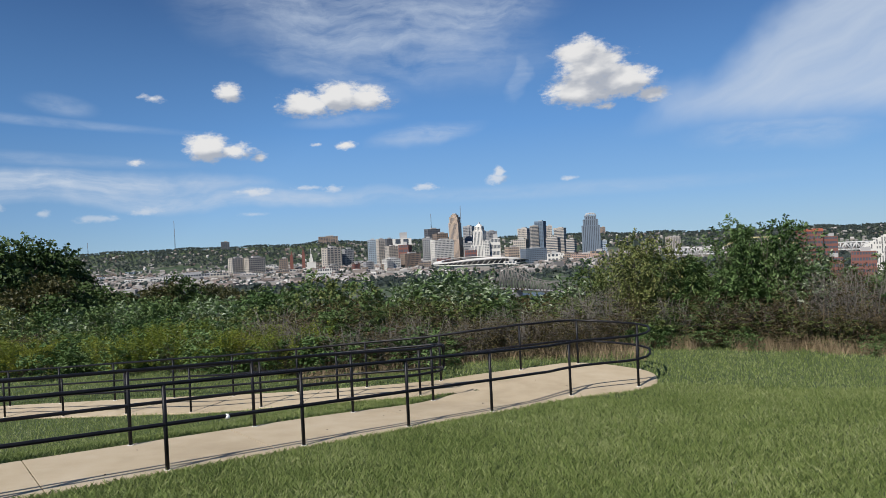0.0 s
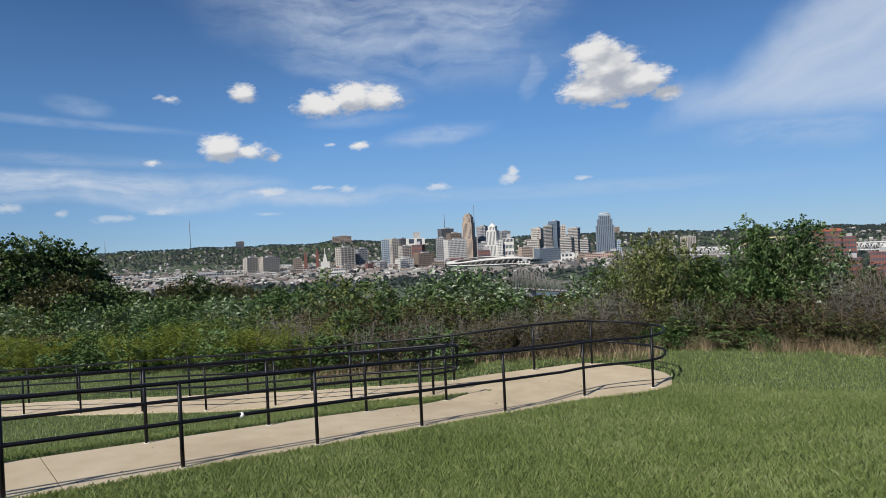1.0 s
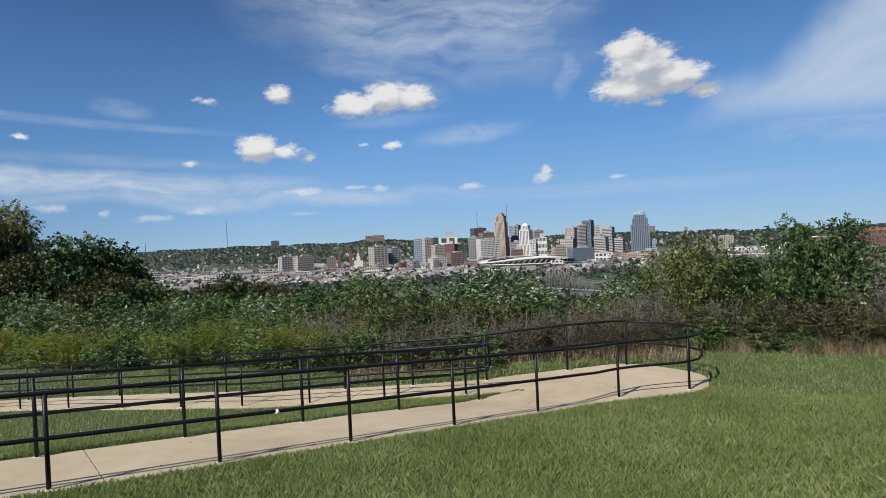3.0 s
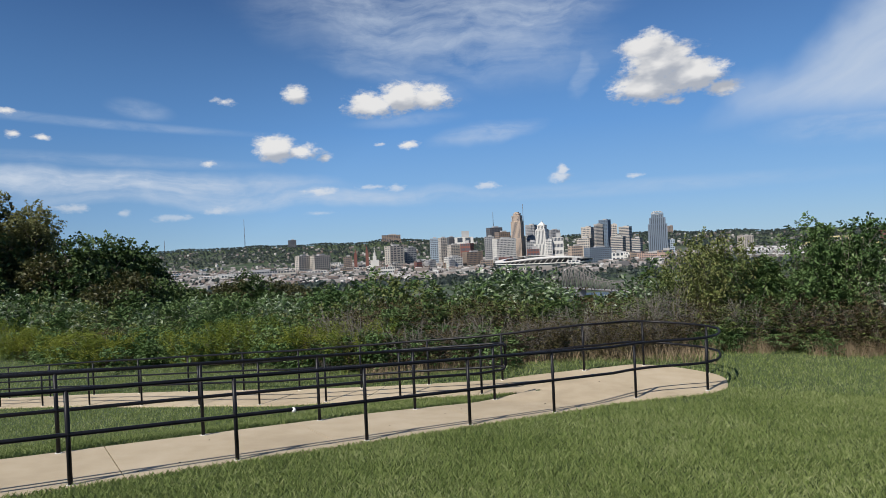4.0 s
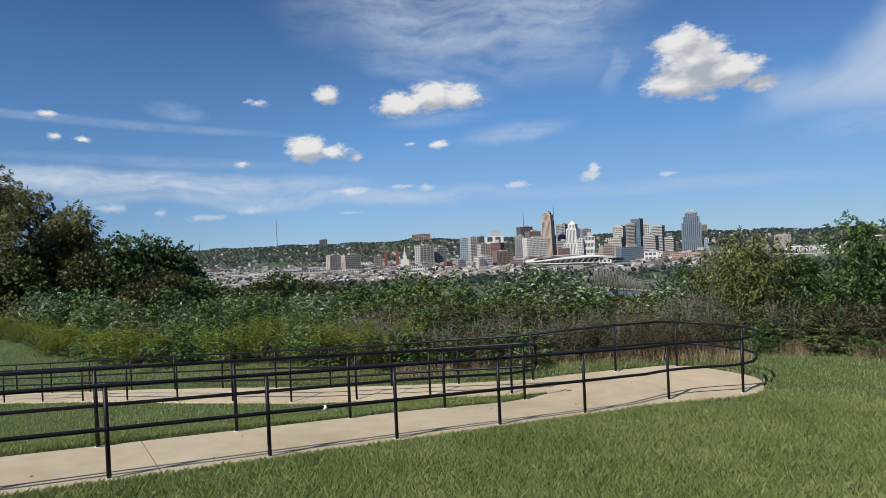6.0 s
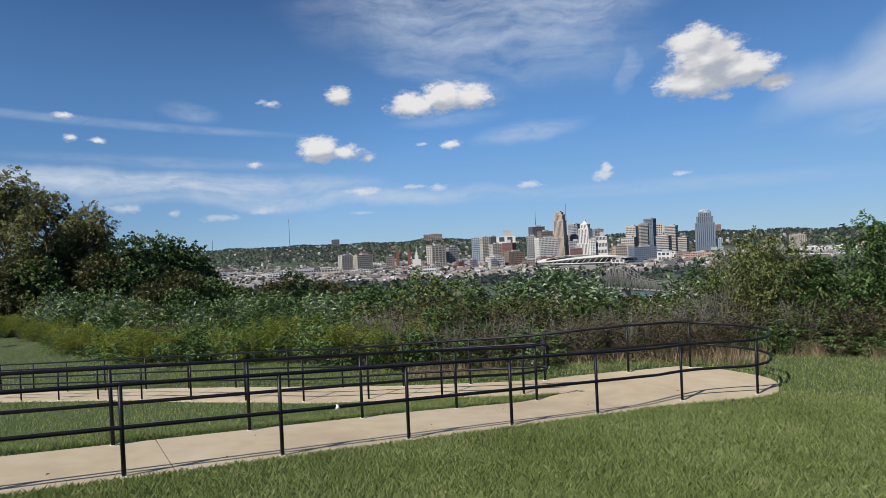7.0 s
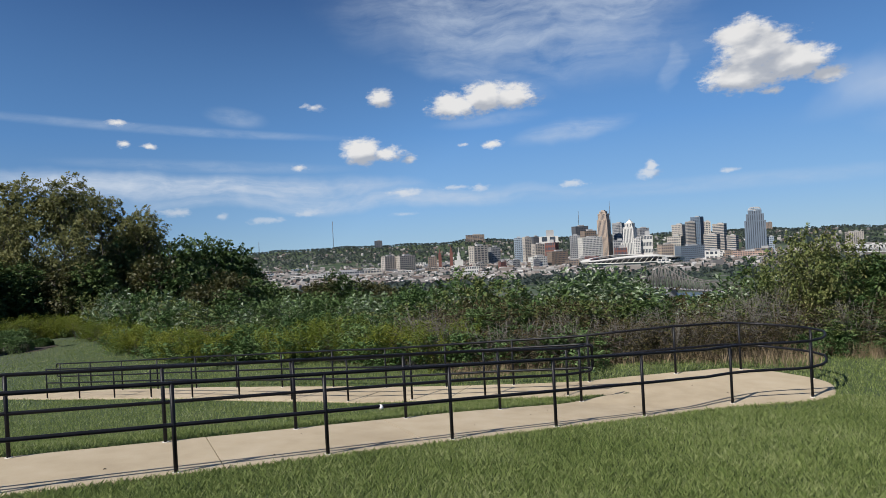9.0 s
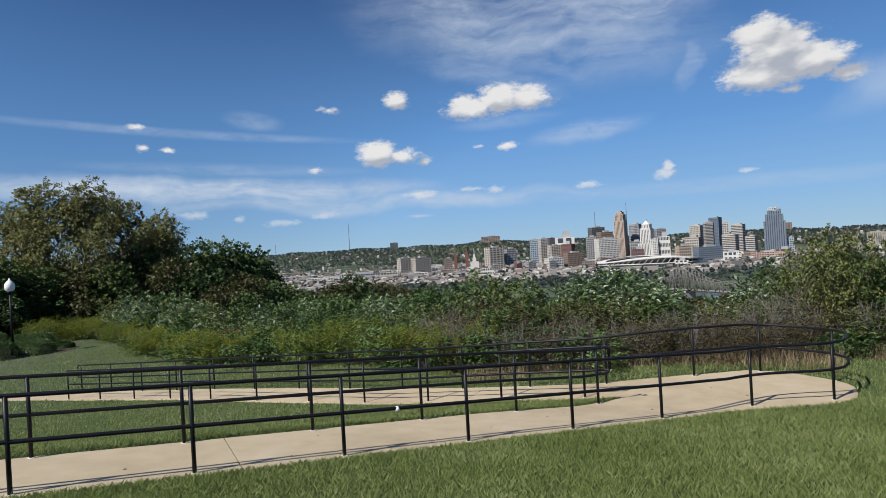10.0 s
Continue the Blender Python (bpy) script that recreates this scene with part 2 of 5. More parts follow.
# ---- building helpers ----
def part(name, bm, mat, parent=None, label=""):
    me = bpy.data.meshes.new(name)
    if isinstance(bm, bmesh.types.BMesh):
        bm.to_mesh(me)
        bm.free()
    else:
        verts, faces = bm
        me.from_pydata(verts, [], faces)
    me.materials.append(mat)
    ob = new(name, me)
    ob.parent = parent
    if label:
        ob["label"] = label
    return ob


def thing(name, m, label, category, group="", kind=""):
    ob = new(name)
    ob.empty_display_size = 0.2
    ob.matrix_world = m
    return tagged(ob, label, category, group, kind)


def box(bm, cx, cy, z0, sx, sy, h, rz=0.0, taper=1.0):
    r = bmesh.ops.create_cube(bm, size=1)
    c, s = math.cos(rz), math.sin(rz)
    for v in r["verts"]:
        k = taper if v.co.z > 0 else 1.0
        x, y = v.co.x * sx * k, v.co.y * sy * k
        v.co = (cx + x * c - y * s, cy + x * s + y * c, z0 + (v.co.z + 0.5) * h)


def tube(bm, pts, radius, sides=8, taper=1.0, cap=True):
    """A round bar along points."""
    pts = [Vector(p) for p in pts]
    rings = []
    up = Vector((0, 0, 1))
    for i, p in enumerate(pts):
        d = (pts[min(i + 1, len(pts) - 1)] - pts[max(i - 1, 0)]).normalized()
        a = d.cross(up)
        a = a.normalized() if a.length > 1e-3 else Vector((1, 0, 0))
        b = a.cross(d).normalized()
        r = radius * (1 + (taper - 1) * i / max(1, len(pts) - 1))
        rings.append([bm.verts.new(p + a * math.cos(t) * r + b * math.sin(t) * r) for t in [2 * math.pi * k / sides for k in range(sides)]])
    for q, w in zip(rings, rings[1:]):
        for k in range(sides):
            f = bm.faces.new((q[k], q[(k + 1) % sides], w[(k + 1) % sides], w[k]))
            f.smooth = True
    if cap:
        bm.faces.new(rings[0][::-1]), bm.faces.new(rings[-1])


def smooth(a, b, x):
    t = np.clip((x - a) / (b - a), 0, 1)
    return t * t * (3 - 2 * t)


# ---- ground ----
def y_inner(x):  # the inner edge of the upper ramp
    return 0.8428 * x + 11.83


def y_lower(x):  # the inner edge of the lower ramp
    return 0.0219 * np.clip(x, -10, 2) ** 2 - 0.146 * np.clip(x, -10, 2) + 12.53 + 0.30 * np.clip(-x - 10, 0, 50)


def ground(x, y):
    """Height of the ground: the hilltop lawn, its shoulder, the valley and the hills beyond."""
    x, y = np.asarray(x, float), np.asarray(y, float)
    r, az = np.hypot(x, y), np.degrees(np.arctan2(x, y))
    near = -0.1175 * np.clip(y, -12, 11.4) + 0.07 * smooth(0, 5, y)
    # the upper ramp lies almost level across its width
    along, across = 0.7646 * (x + 4.46) + 0.6445 * (y - 6.11), -0.6445 * (x + 4.46) + 0.7646 * (y - 6.11)
    near = near + 0.064 * np.clip(across, 0, 1.6) * (1 - 0.45 * smooth(4, 7, along)) * (1 - smooth(8, 14, along))
    low = np.interp(x, [-30, -22, -18.2, -16.6, -15, -13.4, -11.7, -9.8, -7.9, -6.4, -5.4, -3.6, -2, -0.4, 0.6, 1.5, 3, 6], [-3.2, -2.95, -2.75, -2.66, -2.56, -2.445, -2.32, -2.185, -2.03, -1.88, -1.80, -1.60, -1.45, -1.34, -1.25, -1.19, -1.22, -1.30])
    low = low - 0.035 * np.clip(y - 14.5, 0, 6) * smooth(-3, 3, x)
    u = (y - y_inner(x)) / np.maximum(y_lower(x) - y_inner(x), 0.6)
    z = near + (low - near) * smooth(0.05, 0.95, u)
    z = np.where(y < 0, near, z)
    start = np.interp(-az, [-60, -14, -11, 0, 7, 13, 18, 22, 30, 35, 39, 42, 60], [17.6, 17.4, 15.6, 14.9, 15.4, 16.6, 19, 22, 26, 29, 36, 50, 60])
    fall = np.clip(r - start, 0, None)
    drop = -(0.26 * np.minimum(fall, 14) + 0.15 * np.clip(fall - 14, 0, None)) * smooth(0, 5, fall)
    hill = np.maximum(z + drop, -97.0)
    # behind the camera the hilltop runs on level
    hill = np.where((y < 0) | (np.abs(az) > 75), np.maximum(hill, -12 - 0.02 * r), hill)
    wave = 6 * np.sin(x * 0.004) * np.cos(y * 0.0031)
    hill = hill + wave * smooth(1500, 2200, r)
    # the river
    river = np.exp(-(((r - 1230) / 190) ** 2)) * smooth(-4, 1, az)
    hill = hill - 22 * river
    # far ridges
    ridge = np.interp(az, [-60, -30, -23, -13, -10.5, -6, 6, 14, 19, 25, 34, 60], [0.36, 0.38, 0.48, 0.43, 0.62, 0.40, 0.24, 0.18, 0.05, -0.08, -0.10, 0.1])
    top = 4600 * np.tan(np.radians(ridge)) - 12 + 4 * np.sin(az * 1.1) + 2 * np.sin(az * 2.3 + 1)
    rise = smooth(3600 + 200 * np.sin(az * 0.35), 4650, r)
    return hill + (top - hill) * rise * smooth(100, 60, np.abs(az))


def build_ground():
    rings = np.concatenate([np.arange(0.5, 24, 0.35), np.geomspace(24, 4985, 120)])
    azs = np.radians(np.concatenate([np.arange(-180, -60, 4), np.arange(-60, 60, 0.75), np.arange(60, 180, 4)]))
    R, A = np.meshgrid(rings, azs, indexing="ij")
    X, Y = R * np.sin(A), R * np.cos(A)
    Z = ground(X, Y)
    n, k = R.shape
    verts = [(0, 0, 0)] + list(zip(X.ravel().tolist(), Y.ravel().tolist(), Z.ravel().tolist()))
    faces = [(0, 1 + (j + 1) % k, 1 + j) for j in range(k)]
    for i in range(n - 1):
        for j in range(k):
            a, b = 1 + i * k + j, 1 + i * k + (j + 1) % k
            faces.append((a, b, b + k, a + k))
    ob = part("ground", (verts, faces), M["land"])
    for p in ob.data.polygons:
        p.use_smooth = True
    tagged(ob, "mown green lawn on a hilltop above a wooded valley", "ground", kind="structure")


def land_material():
    """Lawn near by, brush on the slope, town and woods far off: by height and noise."""
    m = material("land", [(0.026, 0.043, 0.013), (0.042, 0.066, 0.020), (0.064, 0.084, 0.030)], 7, 8, 0.95, 0.8, 60, big=0.4)
    nt = m.node_tree
    N, L = nt.nodes.new, nt.links.new
    b = nt.nodes["Principled BSDF"]
    lawn = b.inputs["Base Color"].links[0].from_socket
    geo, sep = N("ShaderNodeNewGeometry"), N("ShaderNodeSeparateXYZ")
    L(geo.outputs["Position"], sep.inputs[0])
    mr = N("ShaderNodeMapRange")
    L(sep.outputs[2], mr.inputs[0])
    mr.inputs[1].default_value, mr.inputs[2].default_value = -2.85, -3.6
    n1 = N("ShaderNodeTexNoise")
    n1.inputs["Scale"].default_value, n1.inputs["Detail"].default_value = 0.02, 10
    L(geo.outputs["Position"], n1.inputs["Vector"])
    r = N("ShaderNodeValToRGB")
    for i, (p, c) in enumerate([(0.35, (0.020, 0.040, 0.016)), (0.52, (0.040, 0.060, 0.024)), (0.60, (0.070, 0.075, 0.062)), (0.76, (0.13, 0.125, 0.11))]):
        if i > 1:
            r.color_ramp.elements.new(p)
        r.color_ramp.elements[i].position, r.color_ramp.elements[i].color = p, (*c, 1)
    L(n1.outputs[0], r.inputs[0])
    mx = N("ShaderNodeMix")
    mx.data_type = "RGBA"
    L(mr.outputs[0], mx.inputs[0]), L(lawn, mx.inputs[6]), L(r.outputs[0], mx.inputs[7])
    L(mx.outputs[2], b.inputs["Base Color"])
    return m


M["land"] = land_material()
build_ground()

# ---- ramp ----
def spline(pts, step=0.25):
    """A smooth plan curve through points, as a dense list."""
    P = [np.array(p, float) for p in pts]
    P = [2 * P[0] - P[1]] + P + [2 * P[-1] - P[-2]]
    out = []
    for a, b, c, d in zip(P, P[1:], P[2:], P[3:]):
        n = max(2, int(np.linalg.norm(c - b) / step))
        for k in range(n):
            t = k / n
            out.append(0.5 * (2 * b + (c - a) * t + (2 * a - 5 * b + 4 * c - d) * t * t + (3 * b - a - 3 * c + d) * t ** 3))
    return np.array(out + [P[-2]])


def upper(s, side):
    """Plan of the straight upper ramp: s metres along, side in metres from its outer rail."""
    return (-4.46 + 0.7646 * s - 0.6445 * side, 6.11 + 0.6445 * s + 0.7646 * side)


SPACING = 1.674
OUT_POSTS = [upper(SPACING * k, 0) for k in range(-4, 5)] + [(2.18, 11.70), (3.54, 12.14), (3.99, 13.63), (2.88, 14.42), (1.53, 13.80), (-0.18, 13.68), (-1.78, 13.93), (-3.38, 14.41), (-5.07, 15.16),
             (-6.80, 15.96), (-8.68, 16.76), (-10.44, 17.33), (-12.14, 17.84), (-13.83, 18.27), (-15.49, 18.68), (-17.03, 19.03), (-18.57, 19.34)]
OUT_CURVE = spline(OUT_POSTS[:11] + [(4.02, 12.90)] + OUT_POSTS[11:])
UP_IN_POSTS = [upper(SPACING * k, 1.5) for k in range(-3, 5)]
LOW_IN_POSTS = [(-0.58, 12.62), (-2.25, 12.97), (-3.93, 13.44), (-5.64, 14.05), (-7.44, 14.83), (-9.32, 15.56), (-11.25, 16.32), (-13.03, 16.89), (-14.68, 17.33), (-16.32, 17.72), (-17.92, 18.08)]


def lift(x, y, dz=0.0):
    return float(ground(x, y)) + 0.03 + dz


def railing(name, posts, curve, label, loop_start=False, loop_end=False):
    """Two round rails on round posts; a loop joins the rails at a free end."""
    base = (posts[0][0], posts[0][1], lift(*posts[0]))
    ob = thing(name, pose(*base), label, "railing", "ramp railings")
    b = Vector(base)
    H, MID, R = 0.96, 0.51, 0.0235
    for x, y in posts:
        z = lift(x, y)
        bm = bmesh.new()
        tube(bm, [Vector((x, y, z - 0.05)) - b, Vector((x, y, z + H)) - b], 0.0235, 10)
        p = part("post", bm, M["black_paint"], ob)
        bm = bmesh.new()
        tube(bm, [Vector((x, y, z - 0.01)) - b, Vector((x, y, z + 0.006)) - b], 0.042, 12)
        part("base_plate", bm, M["pale_grout"], p, "pale grout collar")
    for part_name, h in (("top_rail", H), ("mid_rail", MID)):
        pts = [Vector((x, y, lift(x, y, h))) - b for x, y in curve]
        bm = bmesh.new()
        tube(bm, pts, R, 10)
        part(part_name, bm, M["black_paint"], ob)
    for flag, e, n in ((loop_start, 0, 1), (loop_end, -1, -2)):
        if flag:
            end = np.array(curve[e])
            d = end - np.array(curve[n])
            d = d / np.linalg.norm(d)
            pts, rad, ext = [], 0.07, 0.10
            z0 = lift(*end)
            for u, h in [(0, H)] + [(ext + rad * math.sin(t), H - rad + rad * math.cos(t)) for t in np.linspace(0, math.pi / 2, 6)] + \
                    [(ext + rad * math.cos(t), MID + rad - rad * math.sin(t)) for t in np.linspace(0, math.pi / 2, 6)] + [(0, MID)]:
                pts.append(Vector((*(end + d * u), z0 + h)) - b)
            bm = bmesh.new()
            tube(bm, pts, R, 10)
            part("end_loop", bm, M["black_paint"], ob)
    return ob


M["pale_grout"] = material("pale_grout", [(0.45, 0.43, 0.38), (0.6, 0.58, 0.53)], 20, 4, 0.9)
railing("railing", OUT_POSTS, OUT_CURVE, "black painted steel handrail along the outer edge of a concrete ramp", loop_end=True)
railing("railing", UP_IN_POSTS, np.array([UP_IN_POSTS[0]] + [upper(s, 1.5) for s in np.arange(-4.8, 7.0, 0.2)]), "black painted steel handrail with a looped end beside the upper ramp", loop_end=True)
railing("railing", LOW_IN_POSTS, spline([(-0.25, 12.56)] + LOW_IN_POSTS), "black painted steel handrail with a looped end beside the lower ramp", loop_start=True)


def build_ramp():
    """The switchback walk: slabs of brushed concrete with narrow joints."""
    ramp = thing("pavement", pose(0, 0, 0), "pale brown concrete switchback ramp with narrow joints", "ramp", kind="structure")
    pairs = []  # outer edge, inner edge
    for s in np.arange(-7.0, 6.95, 0.25):
        pairs.append((upper(s, -0.07), upper(s, 1.58)))
    arc = spline([upper(7.0, -0.08), upper(8.4, -0.08), (3.55, 11.98), (4.06, 12.65), (4.08, 13.62), (3.00, 14.54), (1.60, 13.98), (-0.18, 13.80)], 0.12)
    hub = spline([upper(7.0, 1.58), (0.12, 12.12), (-0.05, 12.35), (-0.25, 12.50), (-0.45, 12.53)], 0.05)
    hub = np.array([hub[int(round(k * (len(hub) - 1) / (len(arc) - 1)))] for k in range(len(arc))])
    pairs += list(zip(arc.tolist(), hub.tolist()))
    low_out, low_in = spline([(-0.35, 13.81)] + [(x + 0.03, y + 0.10) for x, y in OUT_POSTS[15:]] + [(-22, 19.9), (-28, 19.8)], 0.25), spline([(-0.7, 12.57)] + [(x - 0.02, y - 0.08) for x, y in LOW_IN_POSTS[1:]] + [(-21.5, 18.6), (-28, 18.4)], 0.25)
    low_in = np.array([low_in[int(round(k * (len(low_in) - 1) / (len(low_out) - 1)))] for k in range(len(low_out))])
    pairs += list(zip(low_out.tolist(), low_in.tolist()))
    k = 0
    while k < len(pairs) - 1:
        length, j = 0.0, k
        while j < len(pairs) - 1 and length < 2.3:
            length += np.linalg.norm((np.array(pairs[j + 1][0]) + pairs[j + 1][1]) / 2 - (np.array(pairs[j][0]) + pairs[j][1]) / 2)
            j += 1
        verts, faces, rows = [], [], []
        for n in range(k, j + 1):
            o, i = np.array(pairs[n][0]), np.array(pairs[n][1])
            if n == j and j < len(pairs) - 1:  # joint
                q = np.array(pairs[n - 1][0]), np.array(pairs[n - 1][1])
                o, i = o + (q[0] - o) * 0.05, i + (q[1] - i) * 0.05
            row = []
            for w, dz in ((0, -0.25), (0, -0.012), (0.012, 0.0), (0.25, 0.0), (0.5, 0.0), (0.75, 0.0), (0.988, 0.0), (1, -0.012), (1, -0.25)):
                p = o + (i - o) * w
                row.append(len(verts))
                verts.append((p[0], p[1], lift(p[0], p[1], dz)))
            rows.append(row)
        for a, b in zip(rows, rows[1:]):
            for c in range(len(a) - 1):
                faces.append((a[c], a[c + 1], b[c + 1], b[c]))
        faces.append(rows[0]), faces.append(rows[-1][::-1])
        part("slab", (verts, faces), M["concrete"], ramp)
        k = j
    return pairs


RAMP = build_ramp()

# ---- foliage ----
def raw_mesh(name, verts, faces_flat, per_face, mat):
    """A mesh from arrays: verts (n, 3), faces with per_face corners each."""
    me = bpy.data.meshes.new(name)
    n = len(faces_flat) // per_face
    me.vertices.add(len(verts)), me.loops.add(len(faces_flat)), me.polygons.add(n)
    me.vertices.foreach_set("co", np.asarray(verts, np.float32).ravel())
    me.loops.foreach_set("vertex_index", np.asarray(faces_flat, np.int32))
    me.polygons.foreach_set("loop_start", np.arange(n, dtype=np.int32) * per_face)
    me.update(calc_edges=True)
    me.materials.append(mat)
    return me


def unit(v):
    return v / np.maximum(np.linalg.norm(v, axis=-1, keepdims=True), 1e-9)


def leaves(rng, base, axis, length, width, droop=0.2):
    """Folded leaves: base (n,3), axis (n,3), length (n,), width (n,). Returns verts and quads."""
    n = len(base)
    axis = unit(axis)
    side = unit(np.cross(axis, np.array([0, 0, 1.0]) + rng.normal(size=(n, 3)) * 0.55))
    nor = np.cross(side, axis)
    mid = base + axis * (length * 0.45)[:, None]
    tip = base + axis * length[:, None] + np.array([0, 0, -1.0]) * (length * droop)[:, None]
    w = (width * 0.5)[:, None]
    lift_ = nor * w * 0.5
    v = np.stack([base, mid + side * w + lift_, tip, mid - side * w + lift_], 1).reshape(-1, 3)
    return v, np.arange(n * 4, dtype=np.int32)


def sprays(rng, origin, direction, length, count, leaf, width):
    """Leaflets in two rows along drooping ribs."""
    n = len(origin)
    direction = unit(direction)
    side = unit(np.cross(direction, np.array([0, 0, 1.0]) + rng.normal(size=(n, 3)) * 0.25))
    t = np.linspace(0.12, 1.0, count)
    sag = np.array([0, 0, -0.35])
    pos = origin[:, None] + direction[:, None] * (length[:, None] * t)[..., None] + sag * (length[:, None] * t ** 2)[..., None]
    sign = np.where(np.arange(count) % 2 == 0, 1.0, -1.0)
    ax = direction[:, None] * 0.55 + side[:, None] * sign[None, :, None] + rng.normal(size=(n, count, 3)) * 0.22
    pos, ax = pos.reshape(-1, 3), ax.reshape(-1, 3)
    L = leaf * rng.uniform(0.7, 1.25, len(pos))
    return leaves(rng, pos, ax, L, L * width)


def stems_mesh(name, rng, height, spread, count, radius, mat, fork=3):
    bm = bmesh.new()
    tips = []
    for _ in range(count):
        a, lean = rng.uniform(0, 2 * math.pi), rng.uniform(0.05, 1.0) * spread
        base = np.array([math.cos(a), math.sin(a), 0]) * rng.uniform(0, 0.25) * spread
        top = np.array([math.cos(a) * lean, math.sin(a) * lean, height * rng.uniform(0.65, 1.0)])
        mid = base * 0.5 + top * 0.5 + rng.normal(size=3) * 0.08 * height * 0.5
        tube(bm, [base - np.array([0, 0, 0.3]), mid * 0.5 + base * 0.5, mid, top], radius, 5, 0.25)
        tips.append(top)
        for _ in range(fork):
            t = rng.uniform(0.3, 0.9)
            p = base * (1 - t) + top * t
            e = p + unit(rng.normal(size=3) + np.array([math.cos(a), math.sin(a), 0.7])) * height * rng.uniform(0.15, 0.32)
            tube(bm, [p, (p + e) / 2 + rng.normal(size=3) * 0.03, e], radius * 0.5, 4, 0.3, cap=False)
            tips.append(e)
    me = bpy.data.meshes.new(name)
    bm.to_mesh(me)
    bm.free()
    me.materials.append(mat)
    return me, np.array(tips)


def lumps(rng, count, height, spread, low=0.15):
    """Places over an uneven crown: several overlapping lobes."""
    k = 9
    cen = np.stack([rng.normal(size=k) * spread * 0.46, rng.normal(size=k) * spread * 0.46, height * rng.uniform(low + 0.12, 0.86, k)], 1)
    rad = spread * rng.uniform(0.20, 0.40, k)
    pick = rng.integers(0, k, count)
    d = unit(rng.normal(size=(count, 3)))
    p = cen[pick] + d * (rad[pick] * rng.uniform(0.45, 1.0, count) ** 0.5)[:, None] * np.array([1, 1, 1.1])
    p[:, 2] = np.clip(p[:, 2], height * low * rng.uniform(0.3, 1, count), height * rng.uniform(0.93, 1.03, count))
    return p, d


def make_shrub(seed, height, spread, count, leaf, width, mat, name="shrub", label="", category="shrub", stems=7, spray=0.38, leaflets=11, radius=0.022, low=0.12, fork=3, wood="bark", upright=0.0):
    rng = np.random.default_rng(seed)
    ob = thing(name, pose(0, 0, -200), label, category)
    me, tips = stems_mesh("trunk", rng, height * 0.95, spread * 0.8, stems, radius, M[wood], fork)
    st = new("trunk", me)
    st.parent = ob
    p, d = lumps(rng, count, height, spread, low)
    k = min(len(tips) * 3, count // 3)
    p[:k] = tips[rng.integers(0, len(tips), k)] + rng.normal(size=(k, 3)) * 0.12
    d[:k] = unit(rng.normal(size=(k, 3)) + np.array([0, 0, 0.5]))
    d = unit(d + np.array([0, 0, 0.25]) + rng.normal(size=d.shape) * 0.35)
    d = unit(d + np.array([0, 0, upright]))
    v, f = sprays(rng, p, d, spray * rng.uniform(0.6, 1.2, count), leaflets, leaf, width)
    v[:, 2] *= height / np.percentile(v[:, 2], 99.8)
    fo = new("crown", raw_mesh("crown", v, f, 4, mat))
    fo.parent = ob
    return ob


def polar(az, d, dz=0.0):
    x, y = d * math.sin(radians(az)), d * math.cos(radians(az))
    return x, y, float(ground(x, y)) + dz


def plant(ob, az, d, size=1.0, rng=random, dz=0.0, top_el=None, height=None, wide=1.0):
    """A copy of a plant at azimuth az, d metres off; with top_el its height is such that its top stands at that elevation."""
    x, y, z = polar(az, d, dz)
    sz = size
    if top_el is not None:
        sz = (1.65 + d * math.tan(radians(top_el)) - z) / height
    c = copy_thing(ob, pose(x, y, z, 0, 0, rng.uniform(0, 360)))
    c.scale = ((size + sz) * 0.45 * wide, (size + sz) * 0.45 * wide, sz)
    return c


